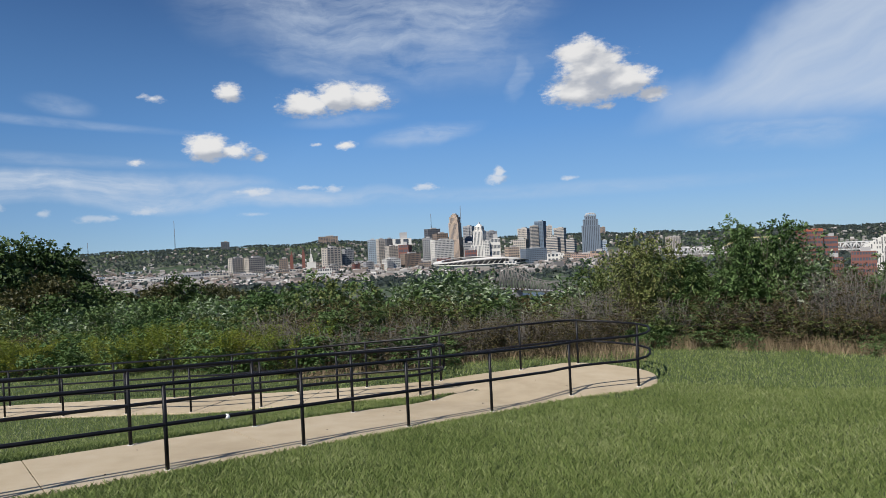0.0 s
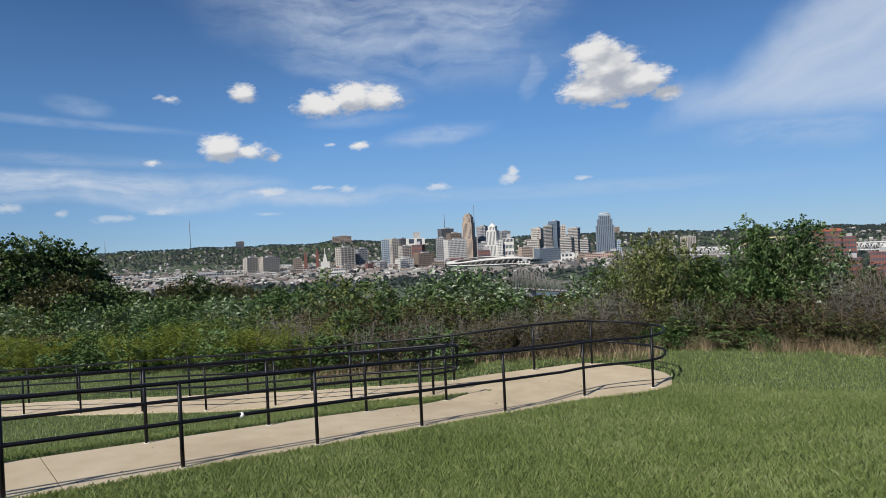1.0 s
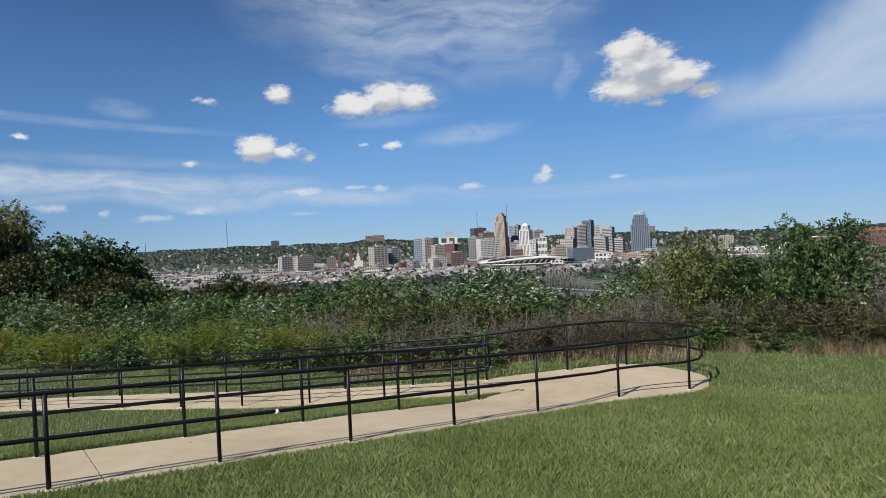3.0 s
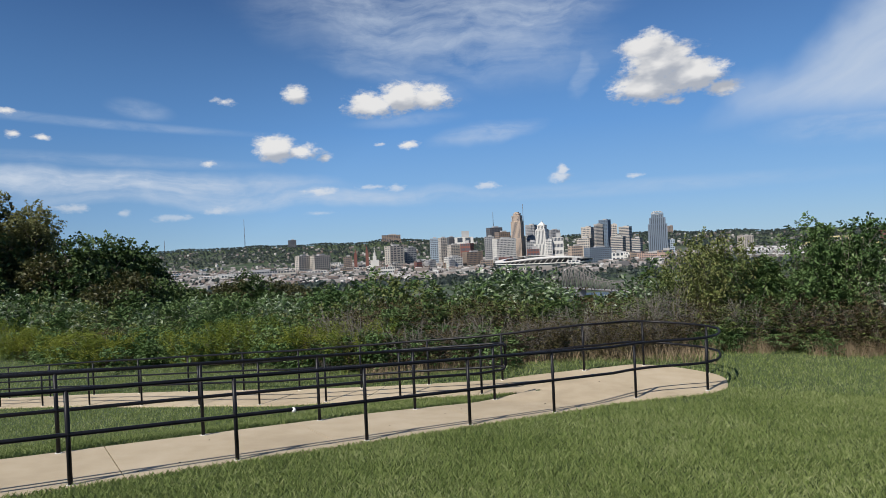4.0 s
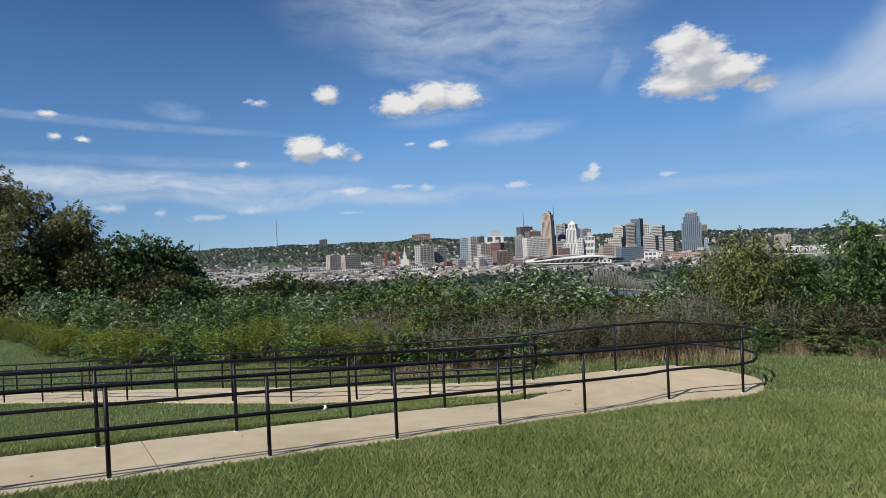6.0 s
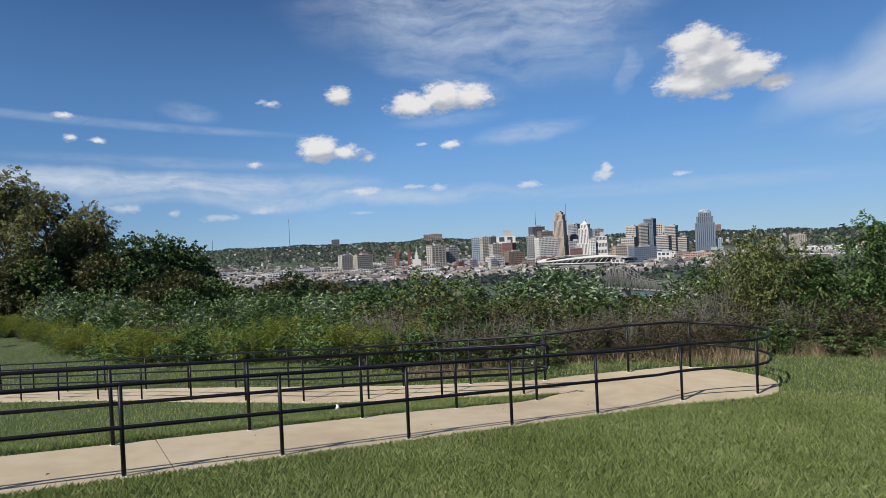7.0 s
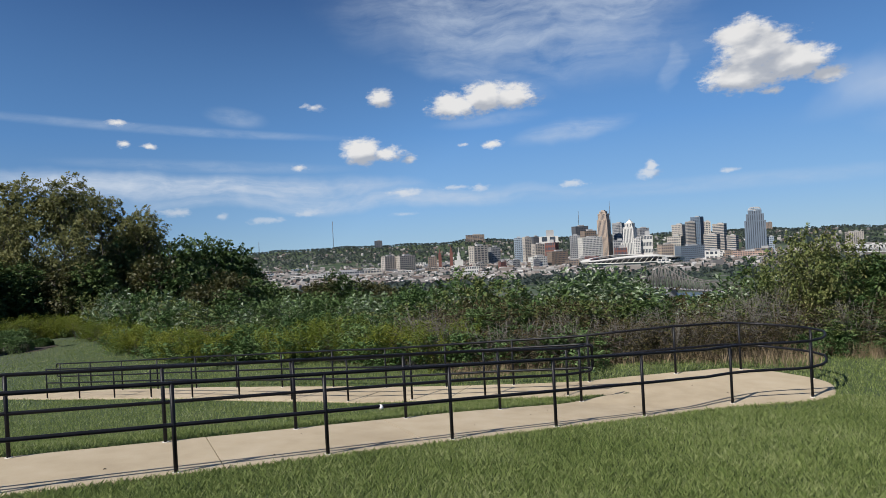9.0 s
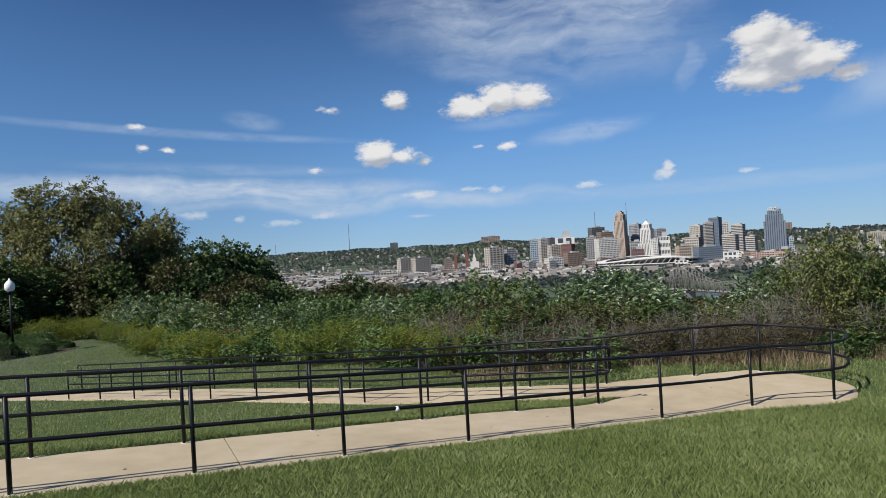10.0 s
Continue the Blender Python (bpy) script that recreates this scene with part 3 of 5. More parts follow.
def make_tree(seed, height, spread, lobes, per_lobe, leaf, width, mat, trunk_h=0.25, name="tree", label="", gap=1.0, leaflets=8, spray=0.8, radius=0.22):
    """Tapered trunk, a limb to each lobe of the crown, sprays of leaves over the lobes."""
    rng = np.random.default_rng(seed)
    ob = thing(name, pose(0, 0, -200), label, "tree")
    bm = bmesh.new()
    tube(bm, [(0, 0, -0.5), (0.1, 0, height * 0.2), (0, 0.12, height * 0.45), (0.1, 0, height * 0.8)], radius, 8, 0.25)
    P, D = [], []
    for k in range(lobes):
        t = rng.uniform(trunk_h, 1.0)
        a = rng.uniform(0, 2 * math.pi)
        reach = spread * math.sin(math.pi * min(0.95, 0.18 + 0.8 * t)) ** 0.7 * rng.uniform(0.35, 0.85)
        c = np.array([math.cos(a) * reach, math.sin(a) * reach, height * t * 0.9])
        r = spread * rng.uniform(0.2, 0.36) * gap
        b = np.array([0.05, 0.05, max(height * 0.12, c[2] - reach * 0.9)])
        tube(bm, [b, (b + c) / 2 + rng.normal(size=3) * 0.2 - np.array([0, 0, 0.2]), c, c + unit(c - b) * r * 0.7], radius * 0.38, 5, 0.2)
        for _ in range(3):
            e = c + unit(rng.normal(size=3) + np.array([0, 0, 0.5])) * r
            tube(bm, [c * 0.8 + b * 0.2, (c + e) / 2, e], radius * 0.14, 4, 0.3, cap=False)
        d = unit(rng.normal(size=(per_lobe, 3)))
        P.append(c + d * (r * rng.uniform(0.3, 1.0, per_lobe) ** 0.6)[:, None] * np.array([1, 1, 0.95]))
        D.append(d + np.array([0, 0, 0.1]) + rng.normal(size=d.shape) * 0.4)
    me = bpy.data.meshes.new("trunk")
    bm.to_mesh(me)
    bm.free()
    me.materials.append(M["bark"])
    tr = new("trunk", me)
    tr.parent = ob
    P, D = np.concatenate(P), np.concatenate(D)
    P[:, 2] = np.clip(P[:, 2], height * 0.05, height)
    v, f = sprays(rng, P, D, spray * rng.uniform(0.6, 1.2, len(P)), leaflets, leaf, width)
    v[:, 2] *= height / np.percentile(v[:, 2], 99.7)
    cr = new("crown", raw_mesh("crown", v, f, 4, mat))
    cr.parent = ob
    return ob


rng0 = random.Random(11)
SHRUB = {
    "green": make_shrub(1, 3.6, 1.8, 500, 0.18, 0.38, M["leaf_green"], leaflets=9, spray=0.5, label="leafy green sumac shrub at the lawn's edge", upright=0.3),
    "green2": make_shrub(2, 3.4, 1.7, 540, 0.15, 0.46, M["leaf_green"], leaflets=9, spray=0.4, label="dense green shrub on the hillside"),
    "pale": make_shrub(3, 3.6, 1.7, 430, 0.225, 0.38, M["leaf_pale"], leaflets=9, spray=0.55, label="green shrub with silvery wind-turned leaves", upright=0.4),
    "olive": make_shrub(4, 3.5, 1.6, 560, 0.128, 0.58, M["leaf_olive"], leaflets=8, spray=0.34, label="olive green shrub turning yellow"),
    "dark": make_shrub(5, 3.4, 1.7, 500, 0.165, 0.5, M["leaf_dark"], leaflets=8, spray=0.42, label="dark green shrub in the thicket"),
    "brown": make_shrub(6, 2.2, 1.5, 380, 0.085, 0.5, M["leaf_brown"], label="brown bare-twigged thicket shrub", stems=40, spray=0.32, leaflets=6, radius=0.009, fork=7, upright=0.3),
    "bare": make_shrub(9, 2.6, 1.4, 60, 0.08, 0.5, M["leaf_brown"], label="nearly bare shrub with pale dead branches", stems=16, spray=0.25, leaflets=5, radius=0.015, fork=9, wood="dead_wood"),
    "weed": make_shrub(7, 1.2, 1.1, 300, 0.145, 0.46, M["leaf_green"], label="low green weeds beside the lawn", category="weeds", stems=8, radius=0.008, spray=0.36, leaflets=7, upright=0.5),
    "gold": make_shrub(8, 1.4, 1.2, 520, 0.085, 0.27, M["leaf_gold"], label="yellow-green goldenrod clump in the meadow", category="weeds", stems=30, radius=0.007, spray=0.5, leaflets=10, upright=2.2),
}
HEIGHTS = {"green": 3.6, "green2": 3.4, "pale": 3.6, "olive": 3.5, "dark": 3.4, "brown": 2.2, "bare": 2.6, "weed": 1.2, "gold": 1.4}


def shrub(kind, az, d, top_el=None, size=1.0, group="hillside shrubs", wide=1.0):
    c = plant(SHRUB[kind], az, d, size, rng0, -0.05, top_el, HEIGHTS[kind], wide)
    c["group"] = group
    return c


# azimuth and elevation of the thicket's upper edge
EDGE = [(-30, -4.4), (-27, -3.6), (-22, -3.9), (-17.6, -3.9), (-14, -3.3), (-11, -2.3), (-8.5, -2.6), (-6, -3.2), (-3.8, -3.0), (-1.5, -2.9), (0.5, -2.4), (2, -2.5), (4, -3.6), (6, -5.0), (8, -5.6), (10, -4.8),
        (11.5, -4.0), (13.5, -2.4), (15, -1.0), (16.4, -0.5), (18, -1.2), (20, -2.2), (21.6, -2.5), (23.5, -1.6), (25, -0.2), (26.3, 0.0), (27.5, -0.6), (29, -1.6), (30.5, -2.6), (32, -3.6), (34, -3.4), (37, -2), (42, -1)]


def edge_el(az):
    return float(np.interp(az, *zip(*EDGE)))


def lawn_edge(az):
    """Distance at which the mown grass ends."""
    return float(np.interp(-az, [-60, -16, -11, 0, 7, 13, 18, 22, 30, 35, 39, 42, 48], [17.3, 17.0, 15.4, 14.8, 15.3, 16.5, 18.8, 21.5, 26, 29, 36, 48, 52]))


# right of the landing: tall shrubs close behind the lawn
for kind, az, d, e in [("olive", 14.4, 19.4, -2.6), ("olive", 15.6, 19.0, -0.5), ("olive", 17.0, 18.8, 0.0), ("olive", 18.3, 19.2, -1.5), ("dark", 19.6, 18.6, -2.0), ("green2", 20.9, 19.0, -2.6), ("dark", 22.2, 18.8, -2.4),
                       ("green", 23.4, 19.0, -0.9), ("green2", 24.6, 18.8, 0.3), ("green", 25.6, 18.6, 0.7), ("green2", 26.6, 19.0, 0.5), ("green", 27.6, 18.7, -0.2), ("pale", 28.7, 18.8, -1.5), ("green", 29.7, 19.1, -2.6),
                       ("brown", 30.8, 18.8, -3.2), ("brown", 31.8, 18.8, -3.0), ("brown", 32.8, 19.0, -3.4), ("green2", 33.9, 18.8, -2.9), ("green", 35.0, 19.0, -2.2), ("green2", 37.0, 19, -1.6), ("green", 39.5, 19, -1.2)]:
    shrub(kind, az, d, e + rng0.uniform(-0.1, 0.1), wide=0.62)
    shrub(rng0.choice(["green", "dark", "olive"]), az + rng0.uniform(-0.3, 0.7), 21.3 + rng0.uniform(0, 1), e - 0.9 + rng0.uniform(-0.5, 0.1), wide=0.6)
    shrub(rng0.choice(["green2", "olive", "brown", "brown", "brown"]), az + rng0.uniform(-0.6, 0.6), 17.9 + rng0.uniform(-0.2, 0.3), -6.3 + rng0.uniform(-1.2, 1.2))
# behind the lower ramp: brown thicket in front, taller green behind
for az in np.arange(-13, 14.5, 1.5):
    e = edge_el(az)
    shrub(rng0.choice(["brown", "brown", "brown", "weed"]), az + rng0.uniform(-0.5, 0.5), lawn_edge(az) + 0.9 + rng0.uniform(-0.2, 0.4), -7.4 + rng0.uniform(-1.0, 0.8))
    shrub(rng0.choice(["brown", "olive", "dark"]) if az > -8 else rng0.choice(["brown", "green2"]), az + rng0.uniform(-0.5, 0.5), lawn_edge(az) + 3.2 + rng0.uniform(-0.3, 0.5), min(-5.0, e - 1.2) + rng0.uniform(-0.6, 0.4))
    kind = "pale" if -4.5 < az < 3.7 else "brown" if 4.5 < az < 12 else rng0.choice(["green", "pale", "green2", "olive"])
    shrub(kind, az + rng0.uniform(-0.4, 0.4), lawn_edge(az) + 7.5 + rng0.uniform(-0.8, 1.0), e + rng0.uniform(-0.7, 0.3))
for az in np.arange(-36, -12, 1.5):
    e = edge_el(az) if az > -30 else -4.4 + (-30 - az) * 0.1
    d = lawn_edge(az)
    shrub(rng0.choice(["weed", "gold", "weed", "gold"]), az + rng0.uniform(-0.5, 0.5), d + 0.6 + rng0.uniform(-0.3, 0.5), None, rng0.uniform(0.9, 1.2), "meadow weeds")
    shrub(rng0.choice(["weed", "gold", "green2", "brown"]), az + rng0.uniform(-0.5, 0.5), d + 2.4 + rng0.uniform(-0.3, 0.5), -7.0 + rng0.uniform(-0.5, 0.5) if az > -26 else -5.6 + rng0.uniform(-0.4, 0.3), 1.0, "meadow weeds")
    shrub(rng0.choice(["green", "green2", "olive"]), az + rng0.uniform(-0.5, 0.5), d + 6 + rng0.uniform(-0.8, 1.0), e - 1.2 + rng0.uniform(-0.4, 0.3))
    shrub(rng0.choice(["green", "pale", "green2"]), az + rng0.uniform(-0.5, 0.5), d + 11 + rng0.uniform(-0.8, 1.0), e + rng0.uniform(-0.4, 0.3))
    shrub(rng0.choice(["green", "dark"]), az + rng0.uniform(-0.8, 0.8), d + 16, e - 0.2 + rng0.uniform(-0.3, 0.3))
# low weeds along the lawn's far edge
for k in range(14):
    az = rng0.uniform(15, 38)
    shrub("weed", az, lawn_edge(az) + rng0.uniform(0.0, 0.7), None, rng0.uniform(0.35, 0.7), "meadow weeds")
# pale dead branches among the leaves
for az, off, e in ((-16.2, 1.0, -5.6), (-14.6, 1.4, -4.6), (-12.8, 0.8, -6.0), (-9.0, 0.6, -6.3), (-5.5, 0.7, -6.4), (-2.0, 0.6, -6.2), (2.4, 0.7, -6.0), (6.2, 0.8, -5.6), (9.0, 1.0, -5.2), (11.6, 1.0, -4.6), (13.4, 1.0, -4.0), (19.4, 0.6, -5.2),
                   (29.8, 0.8, -3.6), (31.2, 0.7, -3.2), (32.4, 0.7, -2.9), (33.6, 0.8, -3.3)):
    shrub("bare", az, lawn_edge(az) + off, e)
# the goldenrod meadow
for k in range(70):
    az = rng0.uniform(-47, -33)
    d = lawn_edge(az) + rng0.uniform(0.5, 11)
    shrub(rng0.choice(["gold", "gold", "gold", "gold", "weed"]), az, d, None, rng0.uniform(0.7, 1.3), "meadow weeds")
for az in np.arange(-50, -33, 1.1):
    d = lawn_edge(az) + 11
    shrub(rng0.choice(["green2", "green", "olive", "pale"]), az + rng0.uniform(-0.5, 0.5), d + rng0.uniform(-1, 3), float(np.interp(-az, [33, 40, 44, 50], [-3.4, -2.3, -1.7, -0.8])) + rng0.uniform(-0.5, 0.4))

TREE = {
    "cottonwood": make_tree(21, 12, 4.8, 36, 46, 0.23, 0.66, M["leaf_yellowing"], 0.22, label="tall cottonwood tree with thinning olive leaves", gap=0.62),
    "cottonwood2": make_tree(22, 12, 4.4, 33, 46, 0.23, 0.66, M["leaf_yellowing"], 0.25, label="tall cottonwood tree turning yellow", gap=0.60),
    "shade": make_tree(23, 9, 4.2, 22, 62, 0.36, 0.55, M["leaf_dark"], 0.08, label="dark broad-leaved tree on the slope", spray=0.8, leaflets=6, gap=0.85),
    "brownish": make_tree(24, 9, 4.0, 20, 62, 0.32, 0.55, M["leaf_rusty"], 0.1, label="rusty olive tree on the hillside", spray=0.7, leaflets=6, gap=0.85),
    "woodland": make_tree(25, 10, 4.6, 12, 40, 0.6, 0.6, M["leaf_dark"], 0.08, label="dark woodland tree far down the slope", spray=1.1, leaflets=5),
}
TH = {"cottonwood": 12, "cottonwood2": 12, "shade": 9, "brownish": 9, "woodland": 10}


def tree(kind, az, d, top_el, size=1.0, group="hillside trees"):
    c = plant(TREE[kind], az, d, size, rng0, -0.1, top_el, TH[kind])
    c["group"] = group
    return c


for kind, az, d, e in [("cottonwood", -45.9, 66, 6.4), ("cottonwood2", -43.2, 64, 6.7), ("cottonwood", -40.6, 68, 5.4), ("cottonwood2", -37.6, 66, 4.1), ("cottonwood2", -47.6, 70, 5.0), ("cottonwood", -50.5, 70, 5.0),
                       ("cottonwood2", -42.0, 74, 5.6), ("brownish", -39.0, 70, 3.6),
                       ("shade", -48.3, 60, 1.0), ("shade", -46.0, 60, 0.3), ("brownish", -43.8, 60, -0.4), ("shade", -41.5, 60, 0.2), ("shade", -38.7, 66, 1.6), ("brownish", -37.0, 62, 0.4), ("shade", -50, 58, 1.0),
                       ("shade", -35.3, 80, 1.6), ("shade", -33.2, 84, 1.3), ("shade", -32.0, 86, 1.6), ("shade", -30.8, 90, 0.7), ("shade", -29.5, 90, -0.7), ("shade", -34.0, 66, -0.6), ("brownish", -31.5, 64, -1.2),
                       ("shade", -29.6, 66, -1.9), ("shade", -28.2, 72, -2.2), ("shade", -27.0, 80, -2.7), ("shade", -36.0, 60, -0.8), ("brownish", -33.5, 54, -2.2), ("shade", -31.0, 52, -2.8),
                       ("brownish", -25.4, 84, -2.9), ("brownish", -23.6, 80, -2.4), ("shade", -22.0, 82, -1.9), ("brownish", -20.2, 86, -2.6), ("brownish", -18.4, 84, -3.1), ("shade", -16.4, 80, -3.3),
                       ("brownish", -13.5, 78, -3.6), ("shade", -24.6, 60, -3.4), ("shade", -21.0, 58, -3.5), ("brownish", -18.0, 60, -3.8), ("shade", -15.0, 58, -3.9), ("shade", -26.6, 56, -3.4)]:
    tree(kind, az, d, e)
for k in range(34):
    az, d = rng0.uniform(-30, 40), rng0.uniform(120, 420)
    tree("woodland", az, d, None, rng0.uniform(0.9, 1.4))
for ob in (*SHRUB.values(), *TREE.values()):
    for o in (*ob.children, ob):
        bpy.data.objects.remove(o)


# ---- grass and straw ----
def in_ramp(x, y):
    """Whether points lie on the concrete."""
    hit = np.zeros(len(x), bool)
    for (a, b), (c, d) in zip(RAMP, RAMP[1:]):
        quad = [np.array(a), np.array(c), np.array(d), np.array(b)]
        sign = [(q[0] - p[0]) * (y - p[1]) - (q[1] - p[1]) * (x - p[0]) for p, q in zip(quad, quad[1:] + quad[:1])]
        hit |= np.all([s >= 0 for s in sign], 0) | np.all([s <= 0 for s in sign], 0)
    return hit


def blades(name, seed, x, y, height, width, lean, mat, label, category, parts=5):
    rng = np.random.default_rng(seed)
    n = len(x)
    z = ground(x, y)
    a, b = rng.uniform(0, 2 * np.pi, n), rng.uniform(0, 2 * np.pi, n)
    h, w = height * rng.uniform(0.55, 1.25, n), width * rng.uniform(0.7, 1.3, n)
    o = np.stack([x, y, z - 0.005], 1)
    s = np.stack([np.cos(a), np.sin(a), np.zeros(n)], 1) * (w / 2)[:, None]
    t = np.stack([np.cos(b), np.sin(b), np.zeros(n)], 1) * (h * lean * rng.uniform(0.2, 1.2, n))[:, None]
    up = np.array([0, 0, 1.0]) * h[:, None]
    if parts == 5:
        v = np.stack([o - s, o + s, o + t * 0.4 + up * 0.62 + s * 0.7, o + t + up], 1).reshape(-1, 3)
        me = raw_mesh(name, v, np.arange(n * 4, dtype=np.int32), 4, mat)
    else:
        v = np.stack([o - s, o + s, o + t + up], 1).reshape(-1, 3)
        me = raw_mesh(name, v, np.arange(n * 3, dtype=np.int32), 3, mat)
    return tagged(new(name, me), label, category, kind="stuff")


def scatter(seed, n, r0, r1, az0, az1, power=1.0):
    rng = np.random.default_rng(seed)
    r = (r0 ** power + (r1 ** power - r0 ** power) * rng.uniform(0, 1, n)) ** (1 / power)
    a = np.radians(rng.uniform(az0, az1, n))
    return r * np.sin(a), r * np.cos(a)


gx, gy = scatter(31, 330000, 4.3, 13.0, -52, 40, 0.85)
ok = ~in_ramp(gx, gy)
blades("grass", 32, gx[ok], gy[ok], 0.066, 0.0058, 0.75, M["grass_blade"], "mown green lawn grass with paler worn tufts", "grass")
gx, gy = scatter(33, 230000, 12.2, 24, -52, 44, 1.0)
ok = ~in_ramp(gx, gy) & (np.hypot(gx, gy) < np.array([lawn_edge(a) for a in np.degrees(np.arctan2(gx, gy))]) + 0.6)
blades("grass", 34, gx[ok], gy[ok], 0.068, 0.014, 0.75, M["grass_blade"], "mown green lawn grass beyond the ramp", "grass", 3)
gx, gy = scatter(41, 70000, 23, 56, -52, -26, 1.0)
ok = ~in_ramp(gx, gy) & (np.hypot(gx, gy) < np.array([lawn_edge(a) for a in np.degrees(np.arctan2(gx, gy))]) + 0.8)
blades("grass", 42, gx[ok], gy[ok], 0.075, 0.026, 0.75, M["grass_blade"], "mown green lawn grass beside the meadow", "grass", 3)
gx, gy = scatter(35, 9000, 16.7, 18.2, 14, 44)
bearing = np.degrees(np.arctan2(gx, gy))
ok = np.sin(bearing * 1.1 + 4.2) + 0.7 * np.sin(gx * 3.7 + 1) + 0.5 * np.sin(gy * 5.1) > -0.6 - 0.05 * (bearing - 26)
gx, gy = gx[ok], gy[ok]
blades("dry_grass", 36, gx, gy, 0.36, 0.011, 0.6, M["straw"], "tall dry straw-coloured grass at the lawn's edge", "grass", 3)
gx, gy = scatter(37, 4200, 15.2, 17.2, -13, 17)
ok = ~in_ramp(gx, gy)
blades("dry_grass", 38, gx[ok], gy[ok], 0.38, 0.010, 0.5, M["straw"], "dry grass stalks under the thicket", "grass", 3)
gx, gy = scatter(39, 420, 17.2, 19.2, 27.5, 40)
blades("dry_stalk", 40, gx, gy, 1.5, 0.014, 0.3, M["straw"], "tall bare dry stalks among the shrubs", "grass", 3)

# ---- town ----
GLASS = material("window_glass", [(0.035, 0.045, 0.06), (0.07, 0.085, 0.11)], 0.05, 3, 0.4, spec=0.35)
def facade(name, c1, c2):
    return material(name, [tuple(1.16 * q for q in c1), tuple(1.16 * q for q in c2)], 0.02, 5, 0.8, big=0.4)


WALLS = {
    "white": facade("white_stone", (0.434, 0.420, 0.392), (0.518, 0.504, 0.476)), "grey": facade("grey_concrete", (0.210, 0.210, 0.217), (0.266, 0.266, 0.273)),
    "beige": facade("beige_stone", (0.330, 0.296, 0.258), (0.385, 0.350, 0.308)), "tan": facade("tan_brick", (0.32, 0.245, 0.190), (0.37, 0.295, 0.235)), "steel": facade("grey_blue_steel", (0.10, 0.13, 0.17), (0.14, 0.17, 0.21)),
    "brown": facade("brown_brick", (0.168, 0.126, 0.098), (0.210, 0.161, 0.126)), "red": facade("red_brick", (0.125, 0.050, 0.040), (0.16, 0.066, 0.052)),
    "dark": facade("dark_cladding", (0.070, 0.070, 0.077), (0.105, 0.105, 0.112)), "blue": facade("blue_steel", (0.070, 0.105, 0.147), (0.105, 0.140, 0.189)),
    "paleblue": facade("pale_blue_steel", (0.210, 0.259, 0.308), (0.266, 0.315, 0.364)), "roof": facade("roof_grey", (0.231, 0.231, 0.231), (0.315, 0.315, 0.315)),
    "pink": facade("pink_brick", (0.294, 0.196, 0.154), (0.350, 0.252, 0.203)), "orange": facade("orange_tile", (0.24, 0.065, 0.035), (0.28, 0.085, 0.05)),
    "yellow": facade("yellow_steel", (0.42, 0.36, 0.17), (0.48, 0.42, 0.22)), "silver": facade("silver_steel", (0.322, 0.322, 0.322), (0.385, 0.385, 0.385)),
    "rust": facade("weathered_steel", (0.085, 0.078, 0.076), (0.120, 0.112, 0.106)),
}


def building(label, az0, az1, d, top, wall, floors=12, bays=6, turn=0.0, deep=0.8, band=0.45, name="office_building", roof=True, pier=0.3, base=None):
    """A block between two azimuths at d metres, its roof at elevation top: glazed core, floor bands, piers, roof house."""
    a = radians((az0 + az1) / 2)
    x, y = d * math.sin(a), d * math.cos(a)
    z0 = float(ground(x, y)) - 1 if base is None else base
    H = 1.65 + d * math.tan(radians(top)) - z0
    span = d * radians(az1 - az0)
    w = span / (math.cos(turn) + deep * abs(math.sin(turn)))
    p = w * deep
    ob = thing(name, pose(x, y, z0, 0, 0, math.degrees(-a + turn)), label, "building")
    bm = bmesh.new()
    box(bm, 0, 0, 0, w * 0.97, p * 0.97, H * 0.985)
    part("core", bm, GLASS, ob)
    fh = H / floors
    for k in range(floors):
        bm = bmesh.new()
        box(bm, 0, 0, fh * k, w, p, fh * band)
        part("floor_band", bm, WALLS[wall], ob)
    for sx, n, along in ((1, bays, w), (2, max(2, int(bays * deep)), p)):
        if not pier:
            break
        for k in range(n + 1):
            t = -along / 2 + along * k / n
            bw = along / n * pier
            for side in (-1, 1):
                bm = bmesh.new()
                if sx == 1:
                    box(bm, max(-w / 2 + bw / 2, min(w / 2 - bw / 2, t)), side * (p * 0.49), 0, bw, p * 0.024, H * 0.99)
                else:
                    box(bm, side * (w * 0.49), max(-p / 2 + bw / 2, min(p / 2 - bw / 2, t)), 0, w * 0.024, bw, H * 0.99)
                part("pier", bm, WALLS[wall], ob)
    bm = bmesh.new()
    box(bm, 0, 0, H * 0.985, w * 1.005, p * 1.005, max(0.8, H * 0.02))
    part("parapet", bm, WALLS[wall], ob)
    if roof:
        bm = bmesh.new()
        box(bm, w * 0.08, 0, H, w * 0.4, p * 0.45, max(2.0, fh * 0.7))
        part("roof_house", bm, WALLS["roof"], ob)
    return ob, w, p, H


